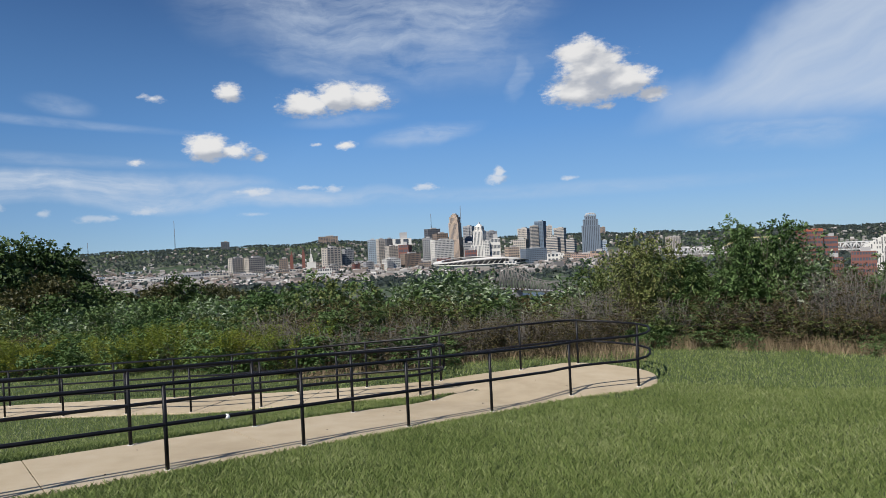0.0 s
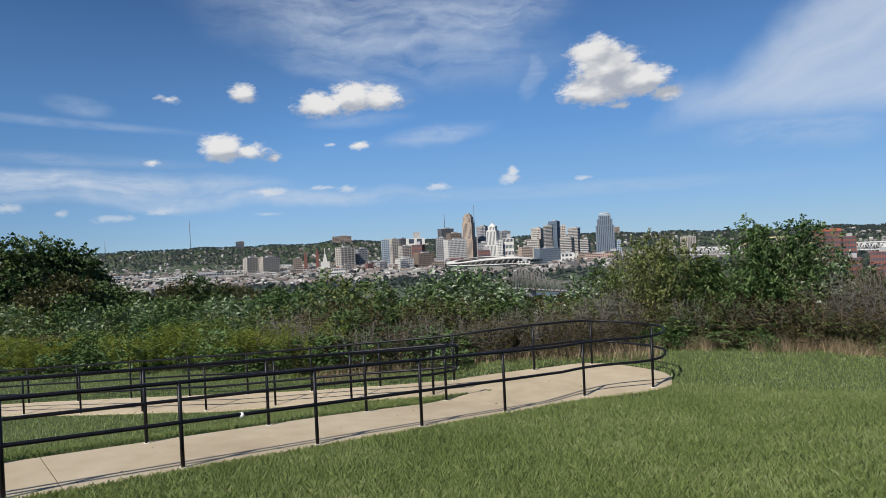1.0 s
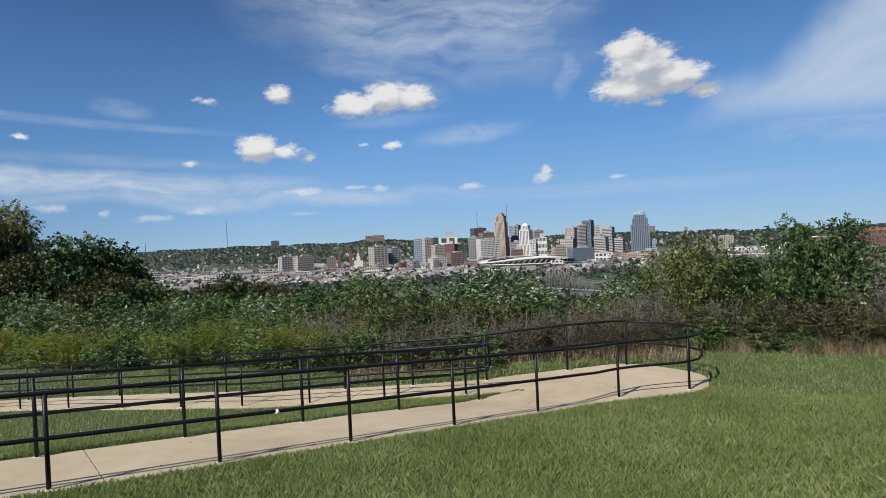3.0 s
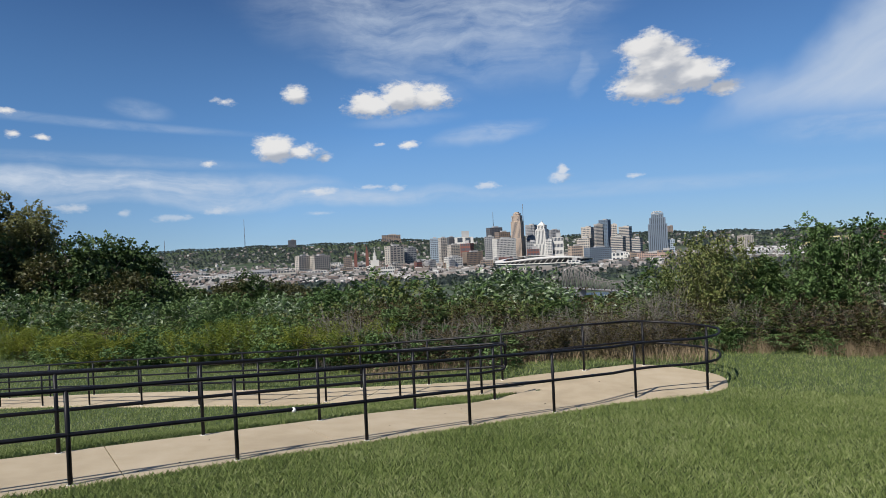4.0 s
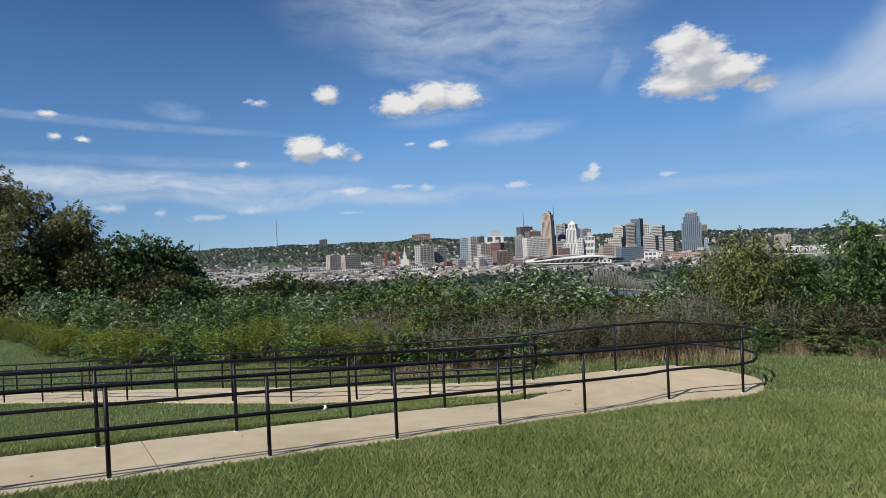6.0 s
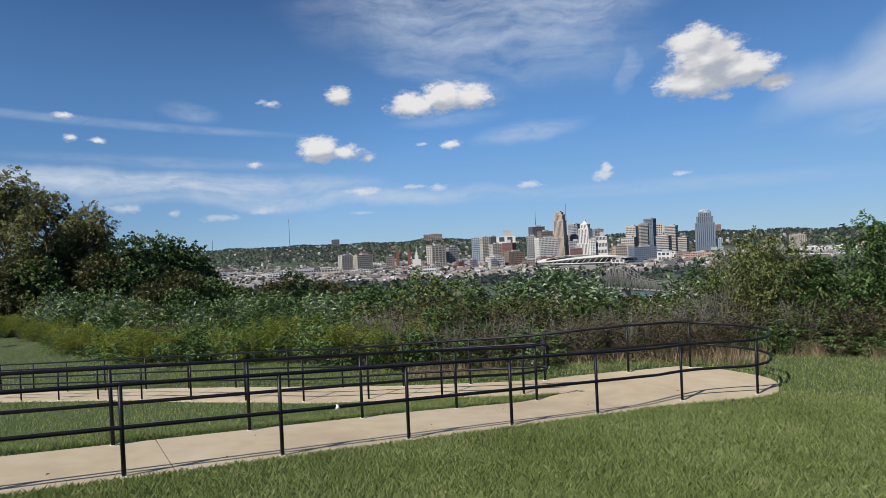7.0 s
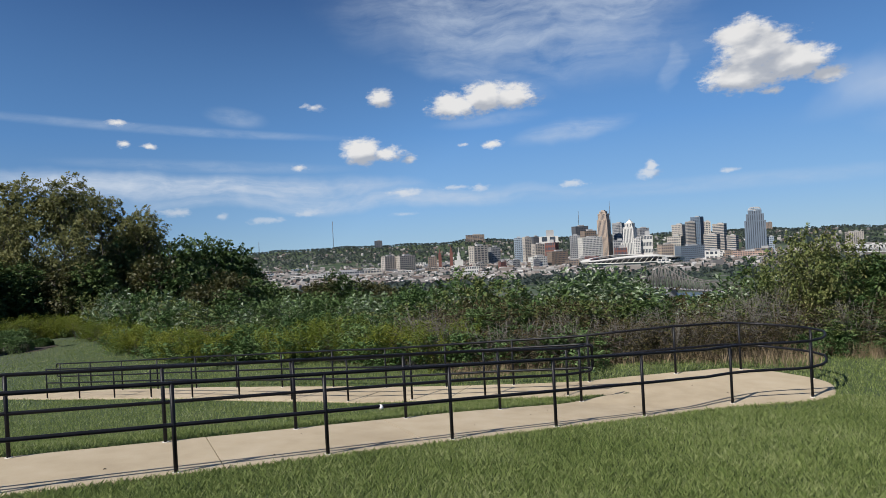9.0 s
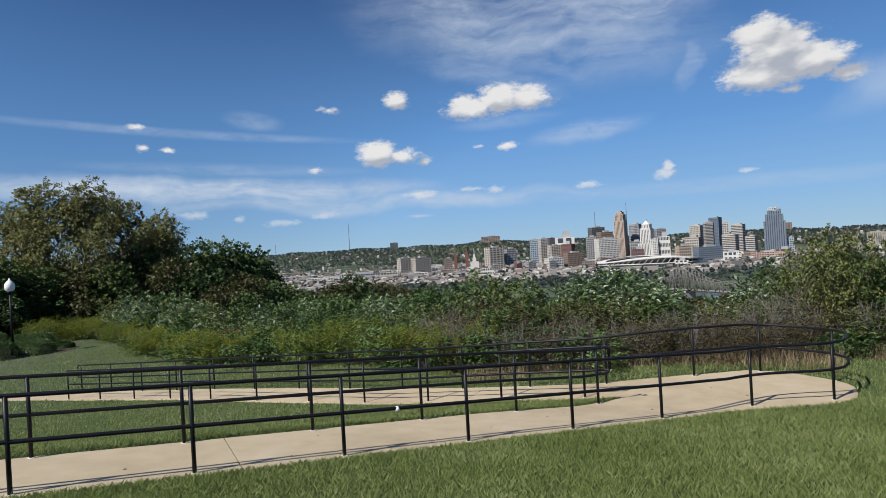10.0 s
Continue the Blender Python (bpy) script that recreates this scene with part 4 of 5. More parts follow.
T1, T2 = radians(28), radians(-24)
CITY = [
    ("brown hillside hospital block", -10.84, -9.20, 4480, 0.90, "brown", 5, 8, 0, .4), ("tan office block with grey side", -10.65, -8.95, 2900, -0.08, "beige", 9, 4, T1, .7),
    ("grey office block in the city", -8.91, -7.86, 2950, -0.27, "grey", 8, 6, T1, .6), ("pale blue glass office block", -6.63, -5.89, 2900, 0.43, "paleblue", 14, 4, 0, .8),
    ("grey concrete tower in the city", -5.90, -5.10, 2800, 0.45, "beige", 18, 3, T1, .7), ("dark slab tower in the city", -5.12, -4.43, 2900, 0.46, "dark", 16, 3, T1, .7),
    ("white and tan twin block", -5.16, -3.97, 2700, -0.19, "beige", 14, 4, T1, .8), ("broad white convention hall", -4.43, -2.79, 2850, 0.41, "white", 3, 2, 0, .8),
    ("red brick rounded block", -3.96, -2.77, 2650, -0.15, "red", 5, 4, T2, .8), ("white gridded office block", -5.46, -3.82, 2450, -1.29, "white", 5, 8, T1, .6),
    ("brown gridded office block", -3.85, -2.02, 2500, -0.91, "brown", 8, 12, T1, .6), ("grey apartment block in the city", -1.81, -0.97, 2850, 0.36, "grey", 14, 5, 0, .7),
    ("dark glass office tower", -1.62, -0.20, 3000, 1.13, "dark", 18, 8, T1, .6), ("brown stone office block", -0.90, 0.48, 2800, 0.70, "brown", 14, 6, T1, .7),
    ("white gridded apartment slab", -1.14, 0.92, 2600, 0.15, "white", 15, 14, T1, .45), ("grey office tower with white crown band", 1.80, 2.82, 2850, 1.22, "grey", 24, 8, T2, .7),
    ("grey low block in the city", 1.81, 2.77, 2700, -0.25, "grey", 8, 5, 0, .7), ("red brick low block", 1.88, 2.94, 2500, -0.89, "red", 4, 4, 0, .7),
    ("grey office block with white top", 3.73, 4.78, 2850, 0.69, "grey", 20, 6, T1, .7), ("white slab block in the city", 3.50, 4.07, 2600, -0.12, "white", 15, 4, 0, .7),
    ("dark and white striped block", 4.07, 5.03, 2620, 0.04, "white", 4, 8, 0, .7), ("tan low block in the city", 5.39, 6.66, 2600, -0.80, "tan", 6, 6, T1, .6),
    ("beige stone block in the city", 6.17, 7.53, 2750, -0.16, "beige", 9, 6, T2, .6), ("beige gridded tower in the city", 6.58, 7.65, 2900, 0.79, "beige", 18, 7, T2, .7),
    ("beige banded tower in the city", 7.64, 8.40, 2700, 0.99, "beige", 26, 3, T1, .6), ("dark blue glass tower", 8.07, 9.08, 2720, 1.34, "blue", 30, 5, T2, .8),
    ("beige tower behind in the city", 9.04, 9.59, 2900, 0.92, "beige", 20, 3, 0, .8), ("blue glass low office block", 6.74, 9.05, 2400, -0.98, "steel", 8, 12, T1, .5),
    ("beige banded stepped block", 9.00, 10.27, 2650, -0.14, "beige", 14, 2, T2, .6), ("beige banded stepped tower", 9.70, 10.80, 2750, 0.68, "beige", 22, 2, T2, .6),
    ("beige banded low step", 10.72, 11.62, 2650, -0.31, "beige", 12, 2, T2, .6), ("white pillared hall in the city", 9.04, 10.09, 2380, -1.53, "white", 2, 3, 0, .6),
    ("pink brick riverside block", 11.13, 13.64, 2450, -1.63, "pink", 4, 14, 0, .3), ("pale grey block in the city", 13.68, 14.16, 2700, -0.57, "paleblue", 10, 3, 0, .8),
    ("hilltop apartment block in the city", 13.65, 14.08, 4500, 0.59, "brown", 8, 4, 0, .6), ("tall beige riverside apartment tower", 18.90, 20.09, 2900, -0.50, "beige", 18, 7, T1, .6),
    ("white office cube in the city", -18.39, -17.18, 2800, -0.59, "beige", 8, 4, T1, .7), ("white gridded office block", -17.18, -15.38, 2800, -0.61, "beige", 8, 8, T1, .6),
    ("brown brick block in the city", -14.25, -13.51, 2800, -0.82, "brown", 7, 4, 0, .7), ("dark hilltop apartment block", -18.89, -18.21, 4500, 0.82, "dark", 7, 4, 0, .4),
    ("long flat white warehouse", -26.27, -22.15, 2350, -1.91, "white", 3, 18, 0, .25), ("long low grey warehouse", -23.5, -19.7, 2500, -1.75, "grey", 2, 18, 0, .2),
]
for lab, a0, a1, d, top, wall, fl, bays, turn, deep in CITY:
    building(lab, a0, a1, d, top, wall, fl, bays, turn, deep, pier=0 if "banded" in lab else 0.3)
# low blocks between the towers
fill = random.Random(17)
for k in range(46):
    az = fill.uniform(-12, 14)
    w = fill.uniform(0.5, 1.3)
    hue = fill.choice(["white", "beige", "grey", "brown", "red", "white"])
    building("low " + hue + " block among the city streets", az, az + w, fill.uniform(2420, 2560), fill.uniform(-2.05, -1.45), hue,
             fill.randint(3, 5), fill.randint(3, 6), fill.choice([0, T1, T2]), fill.uniform(0.4, 0.8))
for k in range(16):
    az = fill.uniform(-21, -9)
    building("low flat-roofed warehouse in the valley", az, az + fill.uniform(0.7, 2.0), fill.uniform(2300, 2750), fill.uniform(-2.05, -1.75), fill.choice(["white", "beige", "grey", "brown"]), 2, 6, 0, 0.3, roof=False)
for k in range(18):
    az, d = fill.uniform(-29, -7), fill.uniform(3100, 3750)
    foot = float(ground(d * math.sin(radians(az)), d * math.cos(radians(az))))
    building("long low works building at the foot of the hills", az, az + fill.uniform(0.6, 1.9), d, math.degrees(math.atan((foot + fill.uniform(9, 17) - 1.65) / d)), fill.choice(["white", "grey", "brown", "paleblue"]), 2, 6, 0, 0.3, roof=False)
# towers of their own shape
def stack(label, az, d, steps, wall, name="office_building", piers=0, turn=0.0, glass=True):
    """A set-back tower: steps of (width, depth, roof elevation)."""
    a = radians(az)
    x, y = d * math.sin(a), d * math.cos(a)
    z0 = float(ground(x, y)) - 1
    ob = thing(name, pose(x, y, z0, 0, 0, math.degrees(-a + turn)), label, "building")
    low = 0.0
    for w, p, top in steps:
        H = 1.65 + d * math.tan(radians(top)) - z0
        bm = bmesh.new()
        box(bm, 0, 0, low, w * 0.97, p * 0.97, H - low)
        part("tier", bm, GLASS if piers else WALLS[wall], ob)
        if piers:
            n = max(3, int(w / piers))
            for k in range(n):
                for side in (-1, 1):
                    bm = bmesh.new()
                    box(bm, -w / 2 + w * (k + 0.5) / n, side * p * 0.49, low, w / n * 0.58, p * 0.03, H - low)
                    part("pier", bm, WALLS[wall], ob)
                    bm = bmesh.new()
                    box(bm, side * w * 0.49, -p / 2 + p * (k + 0.5) / n, low, w * 0.03, p / n * 0.58, H - low)
                    part("pier", bm, WALLS[wall], ob)
        bm = bmesh.new()
        box(bm, 0, 0, H - 1.2, w * 1.01, p * 1.01, 2.4)
        part("cornice", bm, WALLS[wall], ob)
        low = H
    return ob, low


stack("tall tan stepped art deco tower", 1.12, 2750, [(50, 44, 0.1), (44, 36, 1.55), (37, 30, 2.08), (26, 22, 2.27), (14, 14, 2.38)], "tan", piers=5, turn=T2)
ob, low = stack("slender white stone tower with pyramid roof", 3.24, 2620, [(60, 40, -0.5), (43, 36, 0.72), (38, 32, 0.80), (31, 26, 1.14)], "white", piers=6, turn=T2)
bm = bmesh.new()
box(bm, 0, 0, low, 27, 23, 13, taper=0.2)
part("pyramid_roof", bm, WALLS["white"], ob)
bm = bmesh.new()
box(bm, 0, 0, low + 13, 6, 6, 6, taper=0.6)
part("lantern", bm, WALLS["paleblue"], ob)

ob, low = stack("tall blue-grey glass tower with crown", 12.87, 2700, [(72, 50, 0.75), (60, 46, 1.28), (46, 40, 1.56)], "steel", piers=7)
for k, (h, s) in enumerate([(0, 1.0), (5, 0.93), (10, 0.8), (13, 0.6)]):
    bm = bmesh.new()
    tube(bm, [(23 * s * math.cos(t), 20 * s * math.sin(t), low + h) for t in np.linspace(0, 2 * math.pi, 25)], 1.1, 5)
    part("crown_ring", bm, WALLS["silver"], ob)
for t in np.linspace(0, 2 * math.pi, 17)[:-1]:
    bm = bmesh.new()
    tube(bm, [(23 * s * math.cos(t), 20 * s * math.sin(t), low + h) for h, s in [(0, 1.0), (5, 0.93), (10, 0.8), (13, 0.6), (14, 0.2)]], 0.9, 5)
    part("crown_rib", bm, WALLS["silver"], ob)

# red-roofed brick office by the river, and the swooping white apartment block
ob, w, p, H = building("red brick office block with an orange roof", 28.5, 30.35, 1600, -0.55, "red", 8, 9, radians(12), .5, band=0.5, name="office_building", roof=False, pier=0.2)
bm = bmesh.new()
box(bm, 0, 0, H + 0.2, w * 1.03, p * 1.03, 5, taper=0.96)
part("roof", bm, WALLS["orange"], ob)
building("red brick office block beside the river", 30.25, 31.3, 1620, -1.0, "red", 7, 5, radians(12), .5, band=0.5, pier=0.2)
building("low red brick riverside block", 32.1, 33.7, 1350, -2.2, "red", 6, 9, 0, .5, band=0.5)
building("low red brick riverside block", 30.2, 31.6, 1400, -2.6, "red", 4, 8, 0, .5, band=0.5)


def swoop():
    az0, az1, d, n = 32.7, 36.6, 1500, 24
    a = radians((az0 + az1) / 2)
    x, y = d * math.sin(a), d * math.cos(a)
    z0 = float(ground(x, y)) - 1
    ob = thing("apartment_building", pose(x, y, z0, 0, 0, -math.degrees(a)), "white and dark apartment building with a sloping roofline", "building")
    W = d * radians(az1 - az0)
    r = random.Random(5)
    for k in range(n):
        u = (k + 0.5) / n
        top = 1.65 + d * math.tan(radians(-2.05 + 2.2 * u ** 0.8)) - z0
        bm = bmesh.new()
        box(bm, -W / 2 + W * u, 0, 0, W / n * 0.98, 22, top)
        part("bay", bm, WALLS["white"], ob)
        fl = int(top / 4.5)
        for q in range(fl):
            if r.random() < 0.72:
                bm = bmesh.new()
                box(bm, -W / 2 + W * u + r.uniform(-1, 1) * W / n * 0.12, -11.1, 4.5 * q + 0.6, W / n * 0.45, 0.5, 4.2)
                part("window", bm, WALLS["dark"], ob)
    return ob


swoop()


# ---- stadium ----
def stadium():
    az, d, rx, ry = 3.25, 2230, 158, 110
    a = radians(az)
    x, y = d * math.sin(a), d * math.cos(a)
    z0 = float(ground(x, y)) - 1
    ob = thing("stadium", pose(x, y, z0, 0, 0, -az), "open oval football stadium with a white rim roof", "stadium")
    H = 1.65 + d * math.tan(radians(-1.75)) - z0
    n = 56
    T = [2 * math.pi * k / n for k in range(n)]

    def rim(t):
        return H * (1 + 0.24 * math.cos(2 * t + 2.6) * 0.9)

    def ring(name, mat, prof):
        bm = bmesh.new()
        rows = [[bm.verts.new((rx * s * math.cos(t), ry * s * math.sin(t), f(t))) for s, f in prof] for t in T]
        m = len(prof)
        for q, w in zip(rows, rows[1:] + rows[:1]):
            for k in range(m):
                bm.faces.new((q[k], w[k], w[(k + 1) % m], q[(k + 1) % m]))
        return part(name, bm, mat, ob)

    ring("outer_wall", WALLS["grey"], [(0.98, lambda t: 0), (0.98, lambda t: H * 0.5), (0.92, lambda t: H * 0.5), (0.92, lambda t: 0)])
    ring("seating_bowl", WALLS["dark"], [(0.55, lambda t: 2), (0.97, lambda t: rim(t) * 0.86), (0.99, lambda t: rim(t) * 0.84), (0.60, lambda t: 0)])
    ring("rim_roof", WALLS["white"], [(1.05, lambda t: rim(t)), (0.86, lambda t: rim(t) * 1.04 + 2), (0.86, lambda t: rim(t) * 1.04 - 0.5), (1.05, lambda t: rim(t) - 2.5)])
    ring("concourse", WALLS["white"], [(1.03, lambda t: H * 0.52), (1.03, lambda t: H * 0.6), (0.95, lambda t: H * 0.6), (0.95, lambda t: H * 0.52)])
    for k in range(0, n):
        t, u = T[k], T[(k + 1) % n]
        bm = bmesh.new()
        tube(bm, [(rx * 1.02 * math.cos(t), ry * 1.02 * math.sin(t), H * 0.5), (rx * 1.02 * math.cos(u), ry * 1.02 * math.sin(u), rim(u) - 1.5)], 0.9, 4)
        part("strut", bm, WALLS["white"], ob)
    building("white stadium scoreboard building", 5.3, 6.35, 2120, -2.02, "white", 2, 3, 0, .3)


stadium()


# ---- bridges ----
def truss(label, p0, p1, deck, heights, panels, wide, mat, bar, piers=(), name="truss_bridge", foot=-20):
    """A through truss between two plan points; heights: the upper chord's height along it."""
    p0, p1 = Vector((*p0, deck)), Vector((*p1, deck))
    ob = thing(name, pose(*p0), label, "bridge")
    run = p1 - p0
    side = Vector((-run.y, run.x, 0)).normalized() * wide

    def hgt(u):
        return float(np.interp(u, np.linspace(0, 1, len(heights)), heights))

    for s in (0, 1):
        off = side * s
        lower = [run * (k / panels) + off for k in range(panels + 1)]
        upper_ = [q + Vector((0, 0, hgt(k / panels))) for k, q in enumerate(lower)]
        for nm, pts in (("lower_chord", lower), ("upper_chord", upper_)):
            bm = bmesh.new()
            tube(bm, pts, bar * 1.3, 4)
            part(nm, bm, mat, ob)
        for k in range(panels + 1):
            bm = bmesh.new()
            tube(bm, [lower[k], upper_[k] + Vector((0, 0, 0.01))], bar * 0.8, 4)
            part("vertical", bm, mat, ob)
            if k < panels:
                q, w = (lower[k], upper_[k + 1]) if k % 2 else (upper_[k], lower[k + 1])
                bm = bmesh.new()
                tube(bm, [q, w], bar, 4)
                part("diagonal", bm, mat, ob)
    bm = bmesh.new()
    c = run / 2 + side / 2
    box(bm, c.x, c.y, -1.5, run.length, wide * 0.9, 1.6, math.atan2(run.y, run.x))
    part("deck", bm, WALLS["grey"], ob)
    for u in piers:
        q = run * u + side / 2
        bm = bmesh.new()
        box(bm, q.x, q.y, foot, 9, wide * 1.1, -foot - 1.5, math.atan2(run.y, run.x), 0.85)
        part("pier", bm, WALLS["grey"], ob)


def plan(az, d):
    return d * math.sin(radians(az)), d * math.cos(radians(az))


truss("grey steel cantilever truss bridge over the river", plan(2.6, 1340), plan(11.6, 1120), -96, [12, 17, 26, 38, 42, 34, 21, 17, 15, 15, 14, 14], 34, 20, WALLS["rust"], 0.62, (0.42, 0.98), foot=-40)
truss("pale steel truss bridge across the river", plan(19.6, 2450), plan(34.5, 2450), -85, [23, 23], 44, 16, WALLS["silver"], 1.6, (0.02, 0.3, 0.6, 0.95), foot=-40)


def arch_bridge():
    az0, az1, d = 22.6, 29.4, 2700
    x0, x1 = plan(az0, d), plan(az1, d)
    p0 = Vector((*x0, -88))
    ob = thing("arch_bridge", pose(*p0), "yellow steel tied arch bridge over the river", "bridge")
    run = Vector((*x1, -88)) - p0
    for s in (0, 1):
        off = Vector((0, 18 * s, 0))
        pts = [run * t + off + Vector((0, 0, 50 * 4 * t * (1 - t))) for t in np.linspace(0, 1, 24)]
        bm = bmesh.new()
        tube(bm, pts, 2.2, 6)
        part("arch", bm, WALLS["yellow"], ob)
        for t in np.linspace(0.06, 0.94, 18):
            bm = bmesh.new()
            tube(bm, [run * t + off, run * t + off + Vector((0, 0, 50 * 4 * t * (1 - t)))], 0.5, 4)
            part("hanger", bm, WALLS["yellow"], ob)
    bm = bmesh.new()
    box(bm, run.x / 2, run.y / 2 + 9, 0, run.length, 20, 3, math.atan2(run.y, run.x))
    part("deck", bm, WALLS["grey"], ob)


arch_bridge()


# ---- masts ----
def mast(label, az, d, top, wide=3.0, base=None):
    x, y = plan(az, d)
    z0 = float(ground(x, y)) if base is None else base
    H = 1.65 + d * math.tan(radians(top)) - z0
    ob = thing("radio_mast", pose(x, y, z0), label, "mast")
    for k in range(3):
        t = 2 * math.pi * k / 3
        bm = bmesh.new()
        tube(bm, [(wide * math.cos(t), wide * math.sin(t), 0), (wide * 0.35 * math.cos(t), wide * 0.35 * math.sin(t), H)], 0.55, 4)
        part("leg", bm, WALLS["rust"], ob)
    for k in range(16):
        z = H * k / 16
        bm = bmesh.new()
        pts = []
        for j in range(4):
            t = 2 * math.pi * j / 3
            f = 1 - 0.65 * (k + j / 3) / 16
            pts.append((wide * f * math.cos(t), wide * f * math.sin(t), z + H / 16 * j / 3))
        tube(bm, pts, 0.35, 4)
        part("brace", bm, WALLS["rust"], ob)


mast("tall thin lattice television mast on the ridge", -22.44, 4550, 2.72)
mast("thin radio mast on the far ridge", -28.7, 4550, 1.2, 2.0)
mast("thin roof antenna on a dark tower", -0.98, 3000, 2.5, 1.2, 1.65 + 3000 * math.tan(radians(1.1)))
mast("thin roof antenna behind the tan tower", 1.65, 2780, 3.1, 1.0, 1.65 + 2780 * math.tan(radians(0.6)))
for az, top in ((-13.2, -0.2), (-12.2, 0.0), (-16.2, -0.45), (-15.6, -0.6)):
    stack("red brick church tower with spire", az, 2850, [(14, 14, top - 0.55), (11, 11, top - 0.35), (5, 5, top - 0.15), (2, 2, top)], "red", name="church")
stack("white church tower with a spire", -11.55, 2750, [(36, 20, -1.25), (16, 16, -0.9), (9, 9, -0.6), (2.5, 2.5, -0.1)], "white", name="church")


# ---- town houses and woods ----
def house_roofs():
    rng = np.random.default_rng(51)
    V, F = [], []

    def add(x, y, z, w, p, h, rz, gable):
        c, s = math.cos(rz), math.sin(rz)
        b = len(V)
        for dx, dy, dz in ((-1, -1, 0), (1, -1, 0), (1, 1, 0), (-1, 1, 0), (-1, -1, 1), (1, -1, 1), (1, 1, 1), (-1, 1, 1)):
            V.append((x + (dx * w * c - dy * p * s) / 2, y + (dx * w * s + dy * p * c) / 2, z - 2 + dz * (h + 2)))
        F.extend([(b, b + 1, b + 5, b + 4), (b + 1, b + 2, b + 6, b + 5), (b + 2, b + 3, b + 7, b + 6), (b + 3, b, b + 4, b + 7)])
        if gable:
            V.append((x - w * c / 2, y - w * s / 2, z + h * 1.5)), V.append((x + w * c / 2, y + w * s / 2, z + h * 1.5))
            F.extend([(b + 4, b + 5, b + 9, b + 8), (b + 6, b + 7, b + 8, b + 9), (b + 5, b + 6, b + 9), (b + 7, b + 4, b + 8)])
        else:
            F.append((b + 4, b + 5, b + 6, b + 7))

    for k in range(6200):
        az, d = rng.uniform(-46, 44), rng.uniform(1750, 3300) if rng.uniform() < 0.74 else 3300 + 1150 * rng.uniform() ** 1.6
        x, y = plan(az, d)
        if d < 2500 and az > 14 or d < 1800 and az > -6 or abs(az - 3.25) < 4.8 and 2080 < d < 2390:
            continue
        big = rng.uniform() < 0.09 and d < 3300
        w, p, h = (rng.uniform(25, 75), rng.uniform(18, 30), rng.uniform(7, 16)) if big else (rng.uniform(9, 18), rng.uniform(8, 12), rng.uniform(6, 10))
        add(x, y, float(ground(x, y)), w, p, h, rng.uniform(-0.6, 0.6), not big)
    ob = part("town_houses", (V, F), M["house"])
    tagged(ob, "white, grey and brick houses scattered through the valley town", "houses", kind="stuff")


M["house"] = material("house", [(0.10, 0.09, 0.085), (0.15, 0.115, 0.10), (0.25, 0.24, 0.23), (0.17, 0.16, 0.16), (0.20, 0.18, 0.16), (0.40, 0.39, 0.375)], 0.01, 2, 0.8, island=0.95)
house_roofs()


def far_woods(name, seed, n, d0, d1, size, mat, label, az0=-48, az1=46, skip=None):
    rng = np.random.default_rng(seed)
    az, d = rng.uniform(az0, az1, n), rng.uniform(d0, d1, n)
    x, y = d * np.sin(np.radians(az)), d * np.cos(np.radians(az))
    if skip is not None:
        keep = skip(x, y, az, d)
        x, y = x[keep], y[keep]
    n = len(x)
    z = ground(x, y)
    s = size * rng.uniform(0.6, 1.3, n)
    k = 10
    dirs = unit(rng.normal(size=(n, k, 3)) + np.array([0, 0, 0.3]))
    base = np.stack([x, y, z + s * 0.55], 1)[:, None] + dirs * (s[:, None] * 0.35)[..., None]
    ax = unit(rng.normal(size=(n * k, 3)))
    L = np.repeat(s, k) * 0.68
    v, f = leaves(rng, base.reshape(-1, 3) - ax * (L * 0.5)[:, None], ax, L, L * 0.9, 0.0)
    tagged(new(name, raw_mesh(name, v, f, 4, mat)), label, "woods", kind="stuff")


def patchy(x, y, az, d):
    return (np.sin(x * 0.011 + 1.3) + np.sin(y * 0.013) + np.sin((x - y) * 0.006)) > -0.4


far_woods("far_woods", 61, 12500, 3800, 4720, 11, M["hazed_leaf"], "dark wooded hills behind the town")
far_woods("far_woods", 62, 8500, 1700, 3700, 11, M["hazed_leaf"], "street trees between the town houses", skip=patchy)
far_woods("far_woods", 63, 3600, 380, 1050, 13, M["leaf_dark"], "dense woods down the slope to the river")
far_woods("far_woods", 64, 2600, 1420, 2200, 12, M["hazed_leaf"], "trees along the far river bank", skip=lambda x, y, az, d: ((az < -1) & (d < 1750)) | ((az >= -1) & (d > 1500) & (d < 1800)) | (az > 9) & (d > 1500))


def river():
    V, F = [], []
    azs = np.arange(-3, 60, 1.0)
    for az in azs:
        for d in (1010, 1230, 1450):
            x, y = plan(az, d)
            V.append((x, y, -112.0))
    for k in range(len(azs) - 1):
        for j in range(2):
            a = k * 3 + j
            F.append((a, a + 3, a + 4, a + 1))
    tagged(part("water", (V, F), M["water"]), "broad grey-green river below the city", "river", kind="structure")


river()


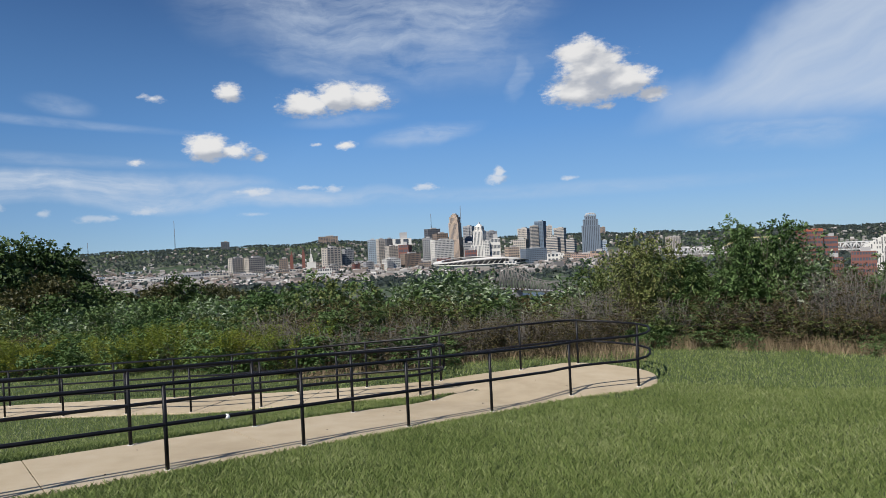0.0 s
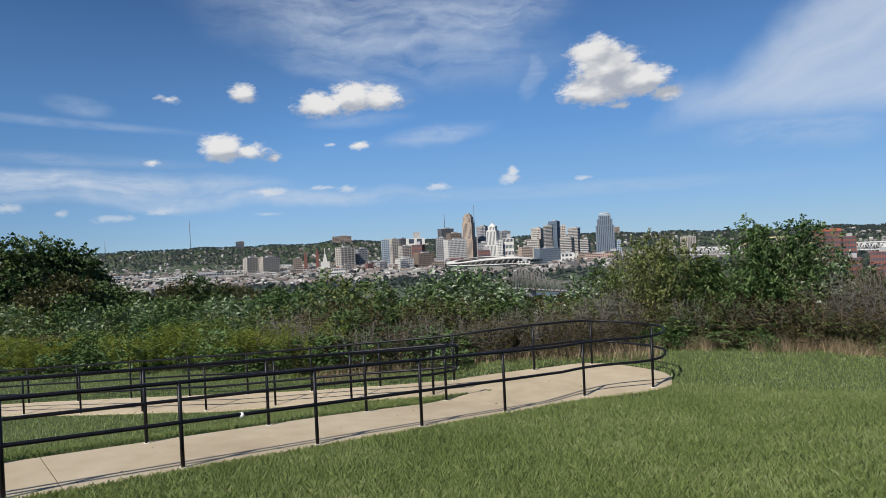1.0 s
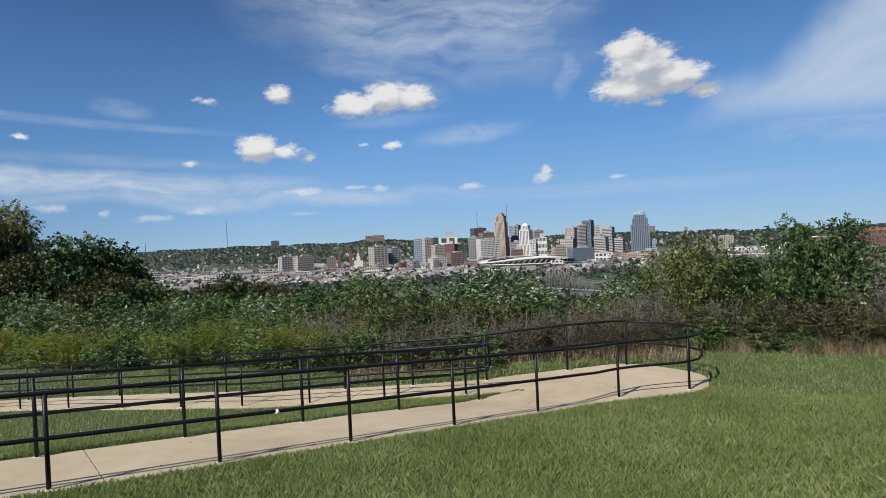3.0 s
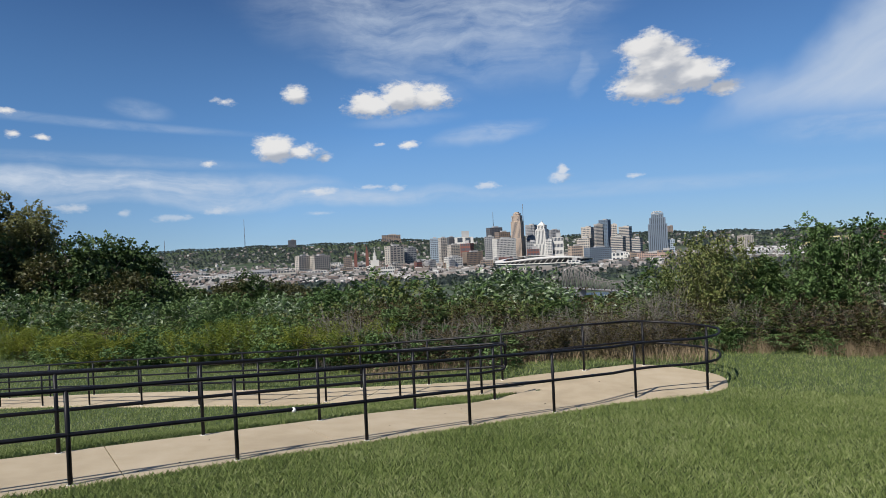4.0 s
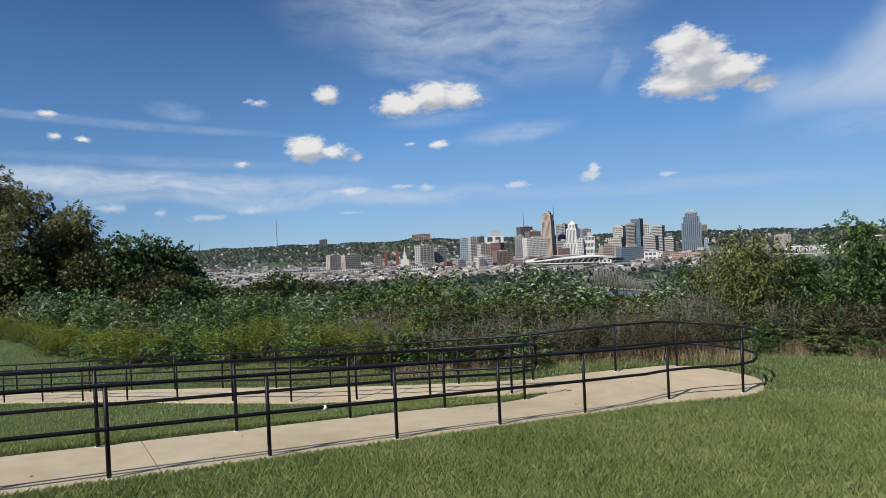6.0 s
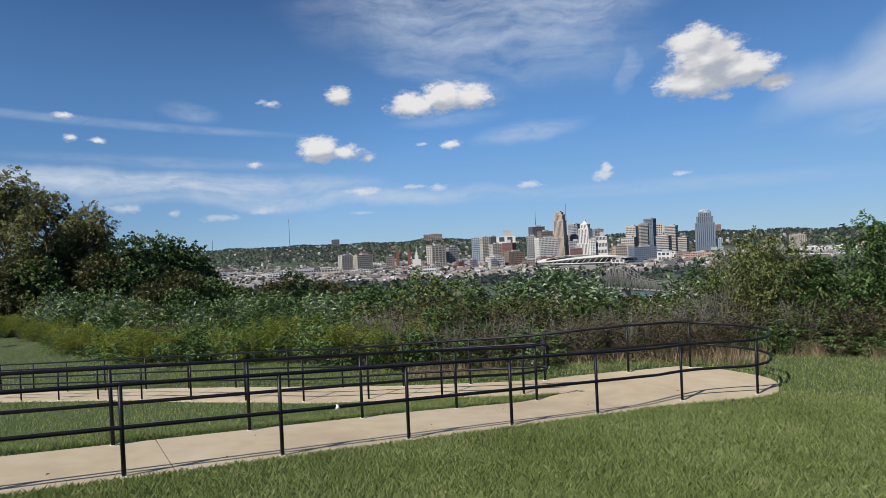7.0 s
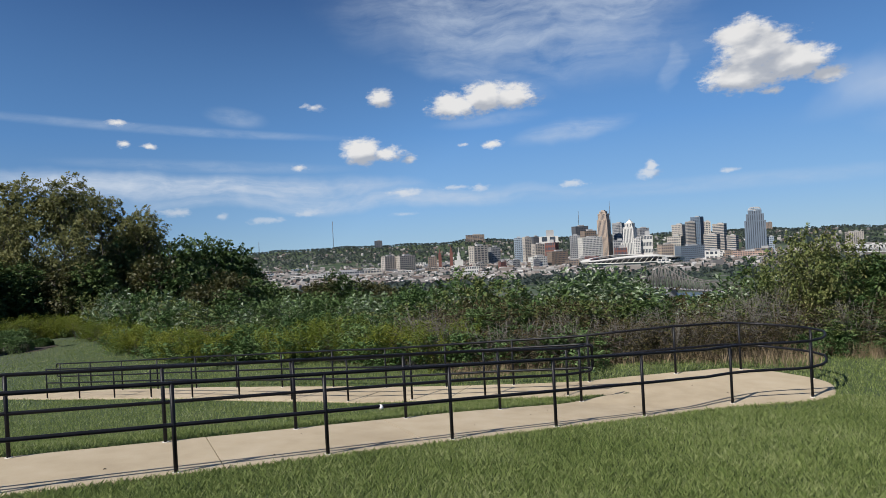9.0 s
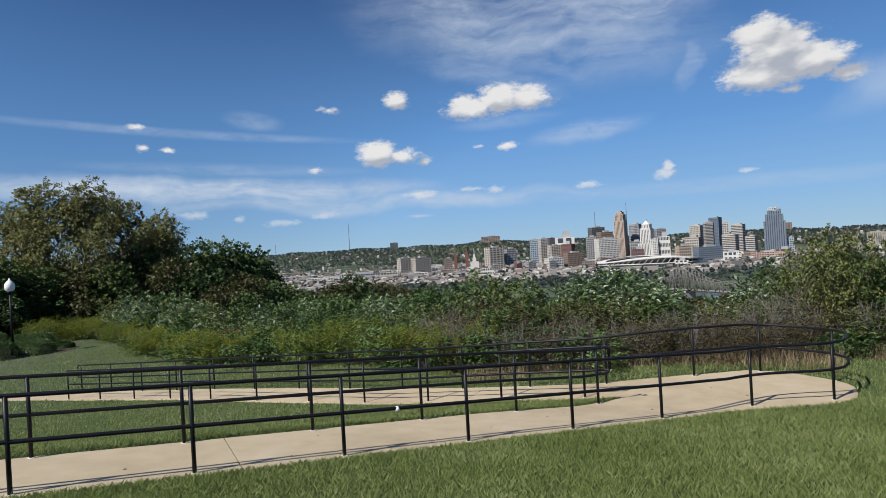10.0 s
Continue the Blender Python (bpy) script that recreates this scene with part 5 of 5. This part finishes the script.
# ---- the lawn's lamp and hedges ----
def lamp_post(x, y):
    z = float(ground(x, y))
    ob = thing("street_lamp", pose(x, y, z), "black park lamp post with a white acorn globe", "lamp")
    bm = bmesh.new()
    tube(bm, [(0, 0, -0.1), (0, 0, 0.5)], 0.16, 12, 0.7)
    part("base", bm, M["black_paint"], ob)
    bm = bmesh.new()
    tube(bm, [(0, 0, 0.45), (0, 0, 3.72)], 0.075, 12, 0.75)
    part("pole", bm, M["black_paint"], ob)
    bm = bmesh.new()
    tube(bm, [(0, 0, 3.70), (0, 0, 3.82)], 0.13, 12, 1.35)
    part("collar", bm, M["black_paint"], ob)
    bm = bmesh.new()
    prof = [(0.15, 3.82), (0.25, 3.94), (0.28, 4.10), (0.24, 4.28), (0.13, 4.42), (0.06, 4.48), (0.03, 4.58)]
    rows = [[bm.verts.new((r * math.cos(t), r * math.sin(t), h)) for t in np.linspace(0, 2 * math.pi, 17)[:-1]] for r, h in prof]
    for q, w in zip(rows, rows[1:]):
        for k in range(16):
            f = bm.faces.new((q[k], q[(k + 1) % 16], w[(k + 1) % 16], w[k]))
            f.smooth = True
    bm.faces.new(rows[-1])
    part("globe", bm, M["globe"], ob, "white frosted acorn globe")


lamp_post(*plan(-48.1, 45.5))


def hedge(az, d, rx, ry, h, seed):
    rng = np.random.default_rng(seed)
    x, y, z = polar(az, d)
    ob = thing("hedge", pose(x, y, z), "low clipped round green hedge in a mulch bed", "hedge", "clipped hedges")
    bm = bmesh.new()
    for _ in range(12):
        a = rng.uniform(0, 6.28)
        tube(bm, [(0.2 * math.cos(a), 0.2 * math.sin(a), 0), (rx * 0.8 * math.cos(a), ry * 0.8 * math.sin(a), h * 0.7)], 0.02, 4, 0.4)
    part("trunk", bm, M["bark"], ob)
    n = 5200
    dd = unit(rng.normal(size=(n, 3)))
    dd[:, 2] = np.abs(dd[:, 2])
    p = np.sign(dd) * np.abs(dd) ** 0.75 * np.array([rx, ry, h]) * rng.uniform(0.82, 1.0, (n, 1))
    v, f = leaves(rng, p, dd + rng.normal(size=(n, 3)) * 0.6, rng.uniform(0.06, 0.12, n), rng.uniform(0.035, 0.06, n))
    cr = new("crown", raw_mesh("crown", v, f, 4, M["leaf_green"]))
    cr.parent = ob


for k, (az, d, rx, ry, h) in enumerate([(-46.6, 45.6, 0.95, 0.8, 0.9), (-48.9, 45.0, 1.0, 0.8, 1.0), (-47.2, 50.5, 1.2, 0.9, 0.9), (-44.9, 47.0, 0.6, 0.5, 0.5), (-49.4, 52, 1.1, 0.9, 1.1)]):
    hedge(az, d, rx, ry, h, 70 + k)


def mulch():
    rng = random.Random(4)
    cx, cy = plan(-47.6, 47.8)
    V, F = [(cx, cy, float(ground(cx, cy)) + 0.06)], []
    n = 28
    for k in range(n):
        t = 2 * math.pi * k / n
        r = 3.6 * (1 + rng.uniform(-0.08, 0.08))
        for s, dz in ((0.9, 0.06), (1.0, -0.05)):
            x, y = cx + r * s * math.cos(t) * 1.05, cy + r * s * math.sin(t) * 0.8
            V.append((x, y, float(ground(x, y)) + dz))
    for k in range(n):
        a, b = 1 + 2 * k, 1 + 2 * ((k + 1) % n)
        F.extend([(0, a, b), (a, a + 1, b + 1, b)])
    tagged(part("planting_bed", (V, F), M["mulch"]), "dark mulch planting bed on the lawn", "planting bed", kind="structure")


mulch()

# ---- small things ----
def small_things():
    rng = random.Random(9)
    x, y = upper(2.37, 0)
    bm = bmesh.new()
    bmesh.ops.create_icosphere(bm, subdivisions=2, radius=0.032)
    for v in bm.verts:
        v.co *= 1 + 0.25 * noise.noise(v.co * 40)
        v.co.x *= 1.3
    ob = part("paper_wad", bm, M["globe"])
    ob.location = (x, y, lift(x, y, 0.505))
    tagged(ob, "crumpled white paper stuck on the rail", "litter")
    for k in range(12):
        s, side = rng.uniform(-2, 11), rng.uniform(0.1, 1.4)
        x, y = upper(s, side) if s < 8 else (rng.uniform(0.8, 3.2), rng.uniform(12.2, 13.6))
        w = rng.uniform(0.014, 0.026)
        V = [(-w, 0, 0.004), (0, -w * 0.5, 0.012), (w * 1.2, 0, 0.006), (0, w * 0.5, 0.012), (-w, 0, 0.001), (0, -w * 0.5, 0.009), (w * 1.2, 0, 0.003), (0, w * 0.5, 0.009)]
        ob = part("fallen_leaf", (V, [(0, 1, 2, 3), (7, 6, 5, 4), (0, 4, 5, 1), (1, 5, 6, 2), (2, 6, 7, 3), (3, 7, 4, 0)]), M["mulch"])
        ob.matrix_world = pose(x, y, lift(x, y), 0, 0, rng.uniform(0, 360))
        tagged(ob, "small dry brown leaf on the concrete", "leaf", "fallen leaves")


small_things()
